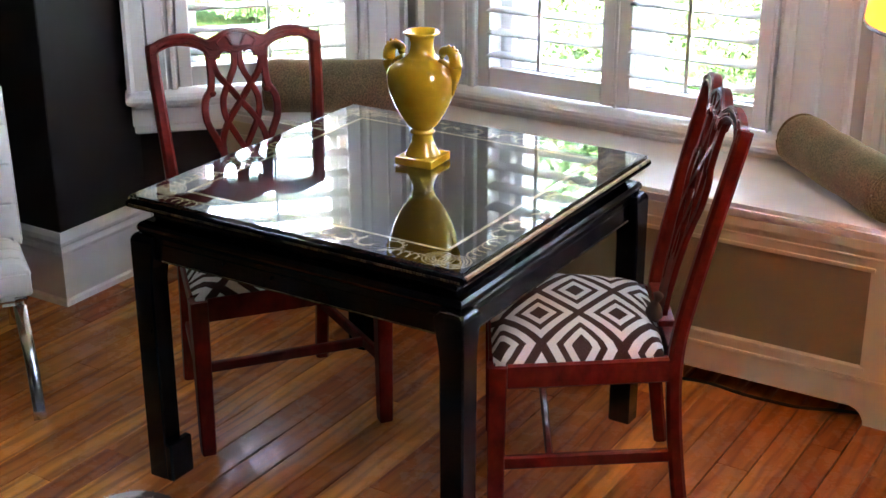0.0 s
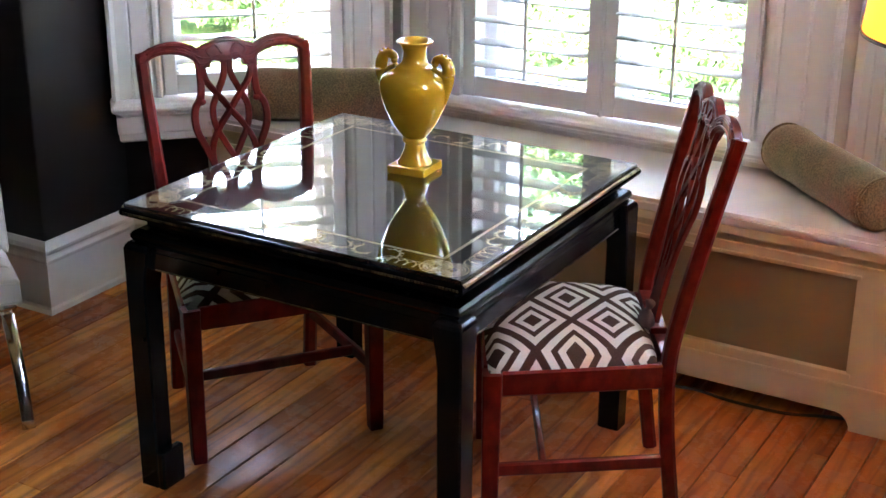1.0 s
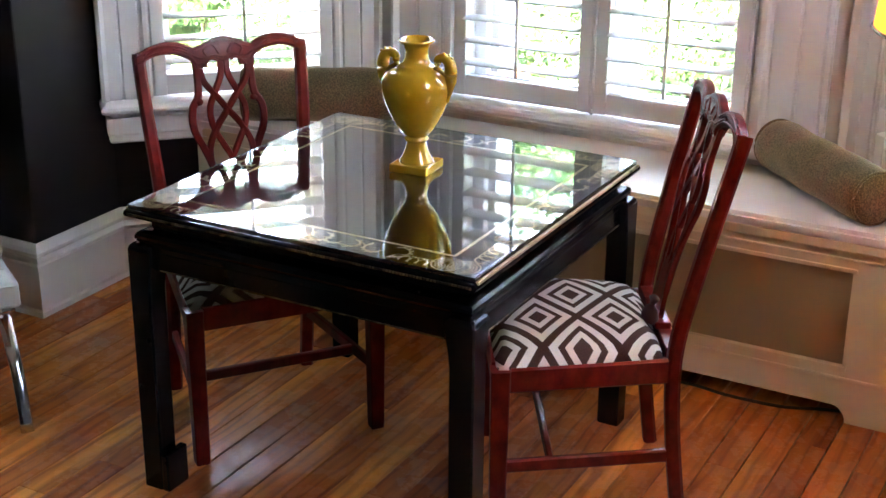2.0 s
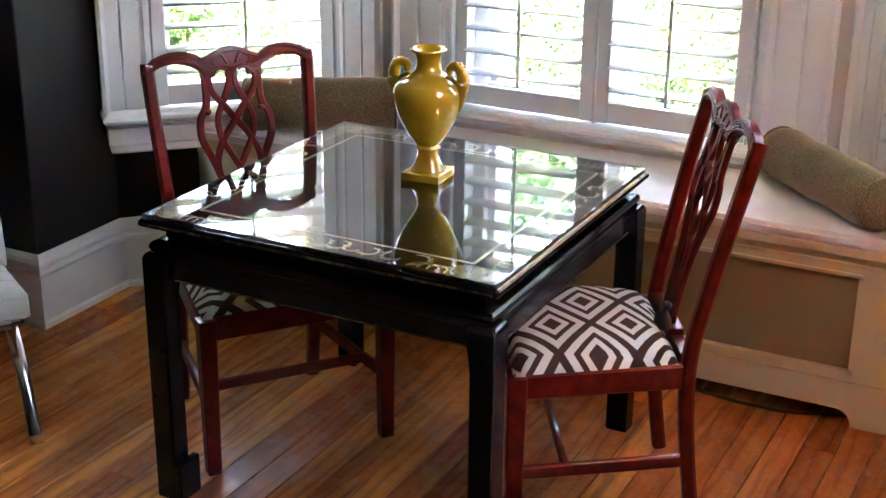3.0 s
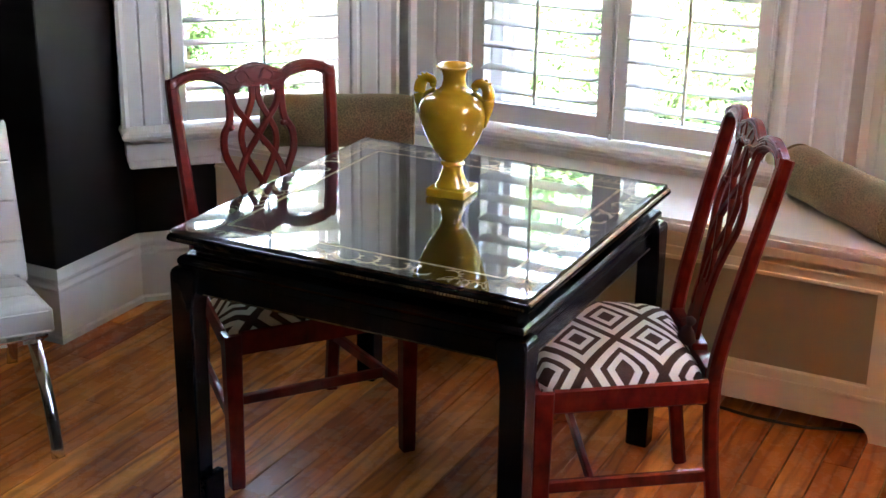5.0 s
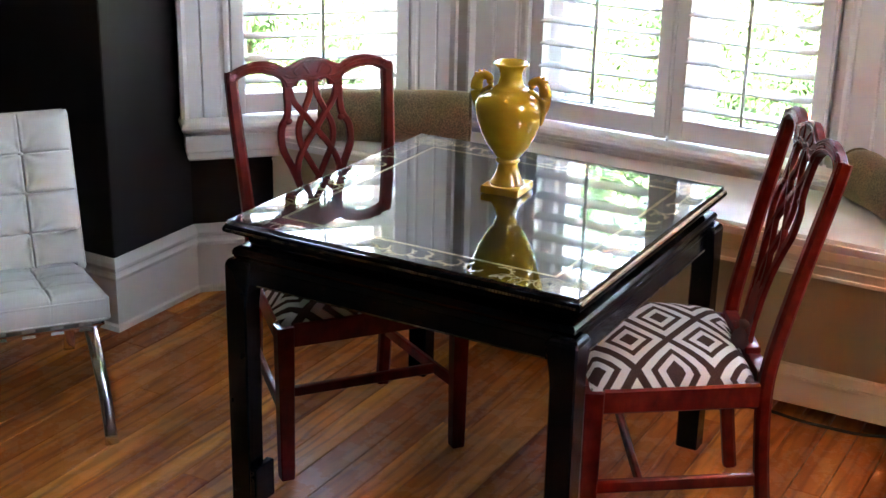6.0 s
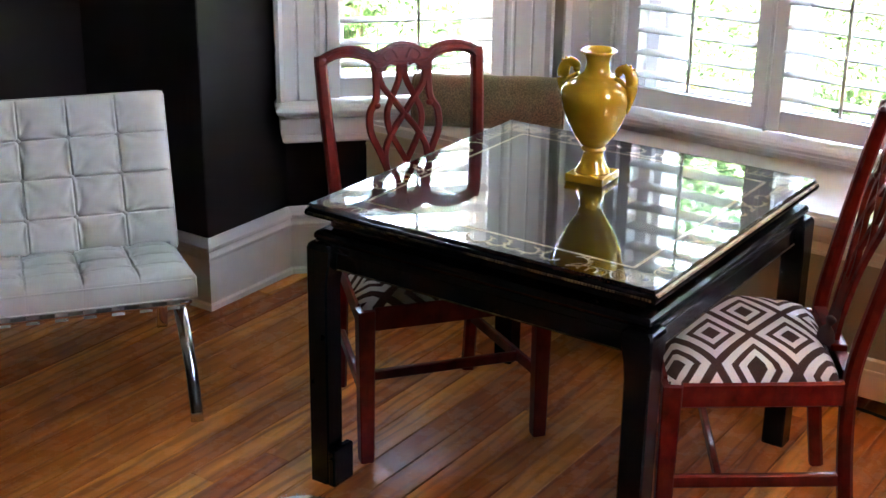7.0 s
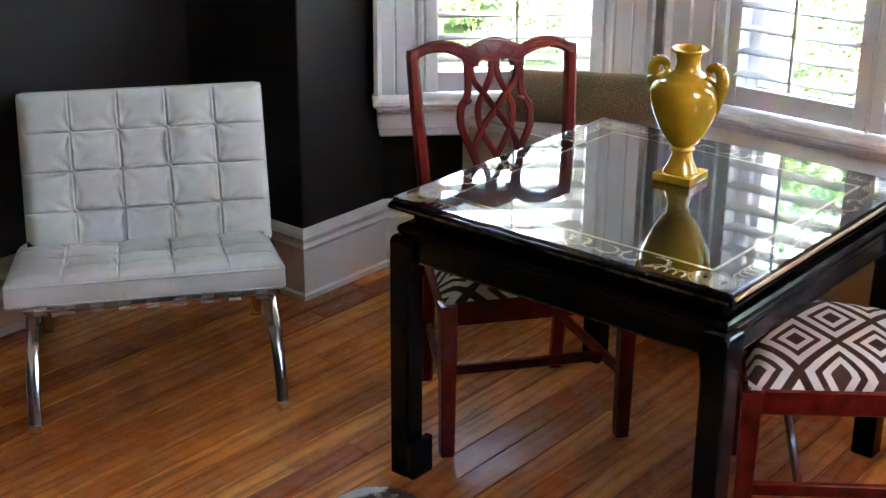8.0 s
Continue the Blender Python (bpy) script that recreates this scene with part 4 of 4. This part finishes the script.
FUR = fur_material()
furry = thing("fur_cushion", pose(-1.828, 2.092, 0), "small round grey and white furry thing on the floor", "cushion")
PR, PH = 0.13, 0.085
body = lathe([(PR * math.cos(t) ** 0.7, PH / 2 + PH / 2 * math.sin(t)) for t in [radians(-86 + 172 * k / 16) for k in range(17)]], 40)
part("body", body, FUR, furry, smooth=True)
rng = random.Random(21)
bm = bmesh.new()
for k in range(2600):
    a, t = rng.uniform(0, 6.283), math.asin(rng.uniform(-0.6, 1))
    n = Vector((math.cos(a) * math.cos(t), math.sin(a) * math.cos(t), math.sin(t)))
    p = Vector((n.x * PR * 0.97, n.y * PR * 0.97, PH / 2 + n.z * PH / 2))
    lean = (n + Vector((rng.uniform(-0.7, 0.7), rng.uniform(-0.7, 0.7), rng.uniform(-0.5, 0.3)))).normalized()
    side = lean.cross(Vector((rng.uniform(-1, 1), rng.uniform(-1, 1), 0.3))).normalized() * 0.0012
    tip = p + lean * rng.uniform(0.008, 0.016)
    tip.z = max(tip.z, 0.001)
    bm.faces.new((bm.verts.new(p - side), bm.verts.new(p + side), bm.verts.new(tip)))
part("fur", bm, FUR, furry)["kind"] = "stuff"

# ---- bolsters on the bench ----
def bolster(m, length, r):
    b = thing("bolster", m, "mottled olive-brown velvet bolster lying on the bench", "bolster", "bolsters")
    n = 40
    half = [(q, -length / 2 - z + 0.0) for q, z in ((0.0, 0.004), (r * 0.6, 0.003), (r * 0.86, 0.0), (r * 0.94, -0.006), (r * 0.985, -0.018), (r, -0.034))]
    mid = [(r * (1 + 0.012 * math.sin(k * 1.7)), -length / 2 + length * k / 10) for k in range(1, 10)]
    full = half + mid + [(q, -z) for q, z in reversed(half)]
    bm = lathe([(q, z) for q, z in full if q > 0] , n)
    bmesh.ops.transform(bm, matrix=pose(0, 0, r, 0, 90, 0), verts=bm.verts)
    for v in bm.verts:
        v.co.z += 0.004 * noise.noise(v.co * 9)
        if v.co.z < 0.004:
            v.co.z = 0.004 * 0.5
    part("cover", bm, VELVET, b, smooth=True)
    for s in (-1, 1):
        bm = bmesh.new()
        ring = [(s * (length / 2 - 0.004), (r * 0.93) * math.cos(t), r + 0.001 + (r * 0.93) * math.sin(t)) for t in [2 * math.pi * k / 32 for k in range(32)]]
        part("piping", tube(ring, 0.0045, n=6, cyclic=True), VELVET, b, smooth=True)
    return b


bolster(pose(-2.355, 3.72, BTOP + 0.001, 0, 0, 29), 0.51, 0.0885)
bolster(pose(-0.683, 3.783, BTOP + 0.001, 0, 0, -44), 0.53, 0.079)

# ---- floor lamp ----
lamp = thing("floor_lamp", pose(-0.165, 2.642, 0), "floor lamp with a yellow fabric drum shade", "lamp")
SHADE = material("yellow_shade", (0.85, 0.36, 0.06), 0.8)
tr = SHADE.node_tree.nodes.new("ShaderNodeBsdfTranslucent")
tr.inputs[0].default_value = (0.95, 0.36, 0.07, 1)
mx = SHADE.node_tree.nodes.new("ShaderNodeMixShader")
mx.inputs[0].default_value = 0.55
link(SHADE, bsdf(SHADE).outputs[0], mx.inputs[1])
link(SHADE, tr.outputs[0], mx.inputs[2])
link(SHADE, mx.outputs[0], SHADE.node_tree.nodes["Material Output"].inputs[0])
BRONZE = material("dark_bronze", (0.05, 0.03, 0.02), 0.35, 0.8)
shade = part("shade", lathe([(0.20, 1.335), (0.203, 1.335), (0.178, 1.60), (0.175, 1.60)], 48), SHADE, lamp, smooth=True)
part("shade_trim", tube([(0.203 * math.cos(t), 0.203 * math.sin(t), 1.338) for t in [2 * math.pi * k / 48 for k in range(48)]], 0.004, n=6, cyclic=True), BRONZE, shade, "dark brown rim")
part("pole", lathe([(0.011, 0.02), (0.011, 1.40)], 16), BRONZE, lamp, smooth=True)
part("base", lathe([(0.13, 0.0), (0.13, 0.012), (0.10, 0.022), (0.02, 0.03), (0.012, 0.05)], 40), BRONZE, lamp, smooth=True)
bulb = new("bulb_light", bpy.data.lights.new("bulb_light", "POINT"))
bulb.data.energy, bulb.data.color, bulb.data.shadow_soft_size = 0.10, (1.0, 0.78, 0.52), 0.04
bulb.location = (-0.165, 2.642, 1.46)

# ---- plain sash window added out of view in the east wall for side light ----
def sash_window(name, p0, p1, s0, s1, z0, z1, label):
    win = thing(name, along(p0, p1), label, "window", kind="structure")
    for a in ((s0, s0 + 0.06, 0.05, 0.12, z0, z1), (s1 - 0.06, s1, 0.05, 0.12, z0, z1), (s0 + 0.06, s1 - 0.06, 0.05, 0.12, z0, z0 + 0.06), (s0 + 0.06, s1 - 0.06, 0.05, 0.12, z1 - 0.06, z1)):
        part("frame", boxed(*a, bevel=0.003), TRIM, win)
    p = part("pane", boxed(s0 + 0.06, s1 - 0.06, 0.08, 0.084, z0 + 0.06, z1 - 0.06), PANE, win)
    p.visible_shadow = False


sash_window("added_light_window", P[7], P[8], *EAST[0], "high white framed sash window in a charcoal painted wall")

# ---- outdoors ----
GZ = -0.9
bm = bmesh.new()
rings(bm, [[(3000 * math.cos(t), 3000 * math.sin(t), z) for t in [2 * math.pi * k / 48 for k in range(48)]] for z in (GZ - 1, GZ)])
tagged(part("ground", bm, LAWN), "sunlit green lawn round the house", "lawn", kind="structure")
tagged(part("road", boxed(-80, 80, 15.6, 18.6, GZ + 0.004, GZ + 0.02), ASPHALT), "grey asphalt street beyond the lawn", "road", kind="structure")


def leaf_cloud(blobs, count, size, seed):
    """Many small pointed leaves, scattered through the blobs."""
    rng = np.random.default_rng(seed)
    b = np.array(blobs)[rng.integers(len(blobs), size=count)]
    d, u = rng.normal(size=(count, 3)), rng.normal(size=(count, 3))
    d /= np.linalg.norm(d, axis=1)[:, None]
    u /= np.linalg.norm(u, axis=1)[:, None]
    v = np.cross(u, d)
    v /= np.linalg.norm(v, axis=1)[:, None] + 1e-6
    p = b[:, :3] + d * b[:, 3:] * (0.45 + 0.6 * rng.random((count, 1)))
    s = size * (0.6 + 0.8 * rng.random((count, 1)))
    verts = np.stack([p - u * s, p - v * s * 0.45 + u * s * 0.1, p + u * s, p + v * s * 0.45 + u * s * 0.1], 1).reshape(-1, 3)
    faces = np.arange(4 * count).reshape(-1, 4)
    verts, faces = verts.tolist(), faces.tolist()
    me = bpy.data.meshes.new("crown")
    me.from_pydata(verts, [], faces)
    me.update()
    return me


def tree(x, y, h, seed):
    rng = random.Random(seed)
    t = thing("tree", pose(x, y, GZ), "leafy green garden tree on the lawn", "tree", "garden trees")
    bm = tube([(0, 0, -0.1), (0.05, 0.02, h * 0.2), (0.0, 0.1, h * 0.45), (0.1, 0.0, h * 0.7)], [0.2, 0.15, 0.11, 0.05], n=10)
    part("trunk", bm, BARK, t, smooth=True)
    blobs = []
    for k in range(9):
        a = k * 2.4 + rng.random()
        r = h * rng.uniform(0.12, 0.3)
        z = h * rng.uniform(0.22, 0.85)
        part("limb", tube([(0.03, 0.04, z * 0.75), (r * 0.5 * math.cos(a), r * 0.5 * math.sin(a), z * 0.92), (r * math.cos(a), r * math.sin(a), z)], [0.06, 0.045, 0.02], n=6), BARK, t)
        blobs.append((r * math.cos(a), r * math.sin(a), z, h * 0.17, h * 0.17, h * 0.12))
    me = leaf_cloud(blobs, 12000, 0.09, seed)
    me.materials.append(LEAF)
    crown = new("crown", me)
    crown.parent = t
    return t


for k, (x, y, h) in enumerate(((-6.5, 20.0, 8.5), (-11.5, 20.5, 9.0), (-2.0, 20.5, 8.5), (2.8, 20.0, 8.0), (-16.0, 17.5, 8.5), (-9.0, 26, 12), (0.5, 26, 12.5), (-14, 25, 12), (6, 25, 11), (-21.5, 15, 10), (8, 19, 9), (-25, 9, 10), (-4.4, 25, 12))):
    tree(x, y, h, 10 + k)


def shrub(x, y, r, h, seed):
    t = thing("shrub", pose(x, y, GZ), "rounded green garden shrub on the lawn", "shrub", "garden shrubs")
    rng = random.Random(seed)
    blobs = [(rng.uniform(-r, r) * 0.6, rng.uniform(-r, r) * 0.6, h * rng.uniform(0.35, 0.75), r * 0.55, r * 0.55, h * 0.32) for k in range(6)]
    part("stem", tube([(0, 0, -0.05), (0.02, 0.03, h * 0.5)], [0.04, 0.02], n=6), BARK, t)
    me = leaf_cloud(blobs, 12000, 0.024, seed)
    me.materials.append(HEDGE)
    c = new("crown", me)
    c.parent = t
    return t


for k, (x, y, r, h) in enumerate(((-3.6, 9.6, 0.6, 0.7), (-6.8, 11.0, 0.8, 0.8), (-1.8, 11.2, 0.6, 0.7), (-9.5, 11.4, 0.9, 0.9), (0.8, 10.0, 0.7, 0.8), (-12.5, 8.4, 0.8, 0.8), (-5.0, 12.3, 1.0, 0.9), (-3.2, 12.2, 0.9, 0.8), (-7.9, 12.4, 1.1, 1.0), (-0.4, 12.3, 1.0, 0.9), (-11.0, 12.3, 1.0, 0.9), (-4.0, 13.3, 0.8, 0.9), (-2.0, 13.0, 0.9, 0.9), (-6.4, 13.4, 1.0, 0.9), (-9.4, 13.4, 1.0, 0.9), (0.9, 13.0, 0.9, 0.9), (-13.4, 10.6, 1.0, 0.9))):
    shrub(x, y, r, h, 40 + k)

# a planted bed: the same few bushes again, turned
kinds = [shrub(-4.6, 11.8, 0.75, 0.75, 91), shrub(-3.6, 12.7, 0.75, 0.85, 92), shrub(-2.9, 11.7, 0.7, 0.7, 93)]
rng = random.Random(5)
spots = [(x, y) for y in (11.7, 12.6, 13.6) for x in (-4.6, -3.75, -2.9, -2.05, -1.2, -0.35, 0.5, 1.35)]
spots += [(x, y) for y in (9.6, 10.8, 12.0) for x in (-13.4, -12.2, -11.0, -9.8, -8.6, -7.4)]
spots += [(x * 0.95, y) for y in (8.9, 9.9, 10.8) for x in (-6.4, -5.5, -4.6, -3.7, -2.6, -1.5, -0.6, 0.4)]
for k, (x, y) in enumerate(spots):
    if k in (0, 2, 9):
        continue
    copy_thing(kinds[k % 3], pose(x + rng.uniform(-0.2, 0.2), y + rng.uniform(-0.2, 0.2), GZ, 0, 0, rng.uniform(0, 360)))

# ---- floor boards ----
base = tagged(part("floor", boxed(-3.9, 2.0, -2.5, 4.3, -0.12, -0.0225), SUBFLOOR), "orange-brown varnished pine board floor", "floor", kind="structure")
random.seed(11)
WIDE, LONGS = 0.0893, (1.6, 2.1, 2.6, 3.3)
boards = {}
for ln in LONGS:
    bm = boxed(-WIDE / 2 + 0.0018, WIDE / 2 - 0.0018, 0.0006, ln - 0.0006, -0.022, 0.0, bevel=0.0018)
    me = bpy.data.meshes.new("plank")
    bm.to_mesh(me)
    bm.free()
    me.materials.append(FLOOR)
    boards[ln] = me
x = -0.503 + WIDE / 2 - 37 * WIDE
while x < 1.9:
    y = -2.45 - random.uniform(0, 1.5)
    while y < 4.05:
        ln = random.choice(LONGS)
        o = new("plank", boards[ln])
        o.parent = base
        o.location = (x, y, random.uniform(-0.0008, 0.0))
        y += ln
    x += WIDE
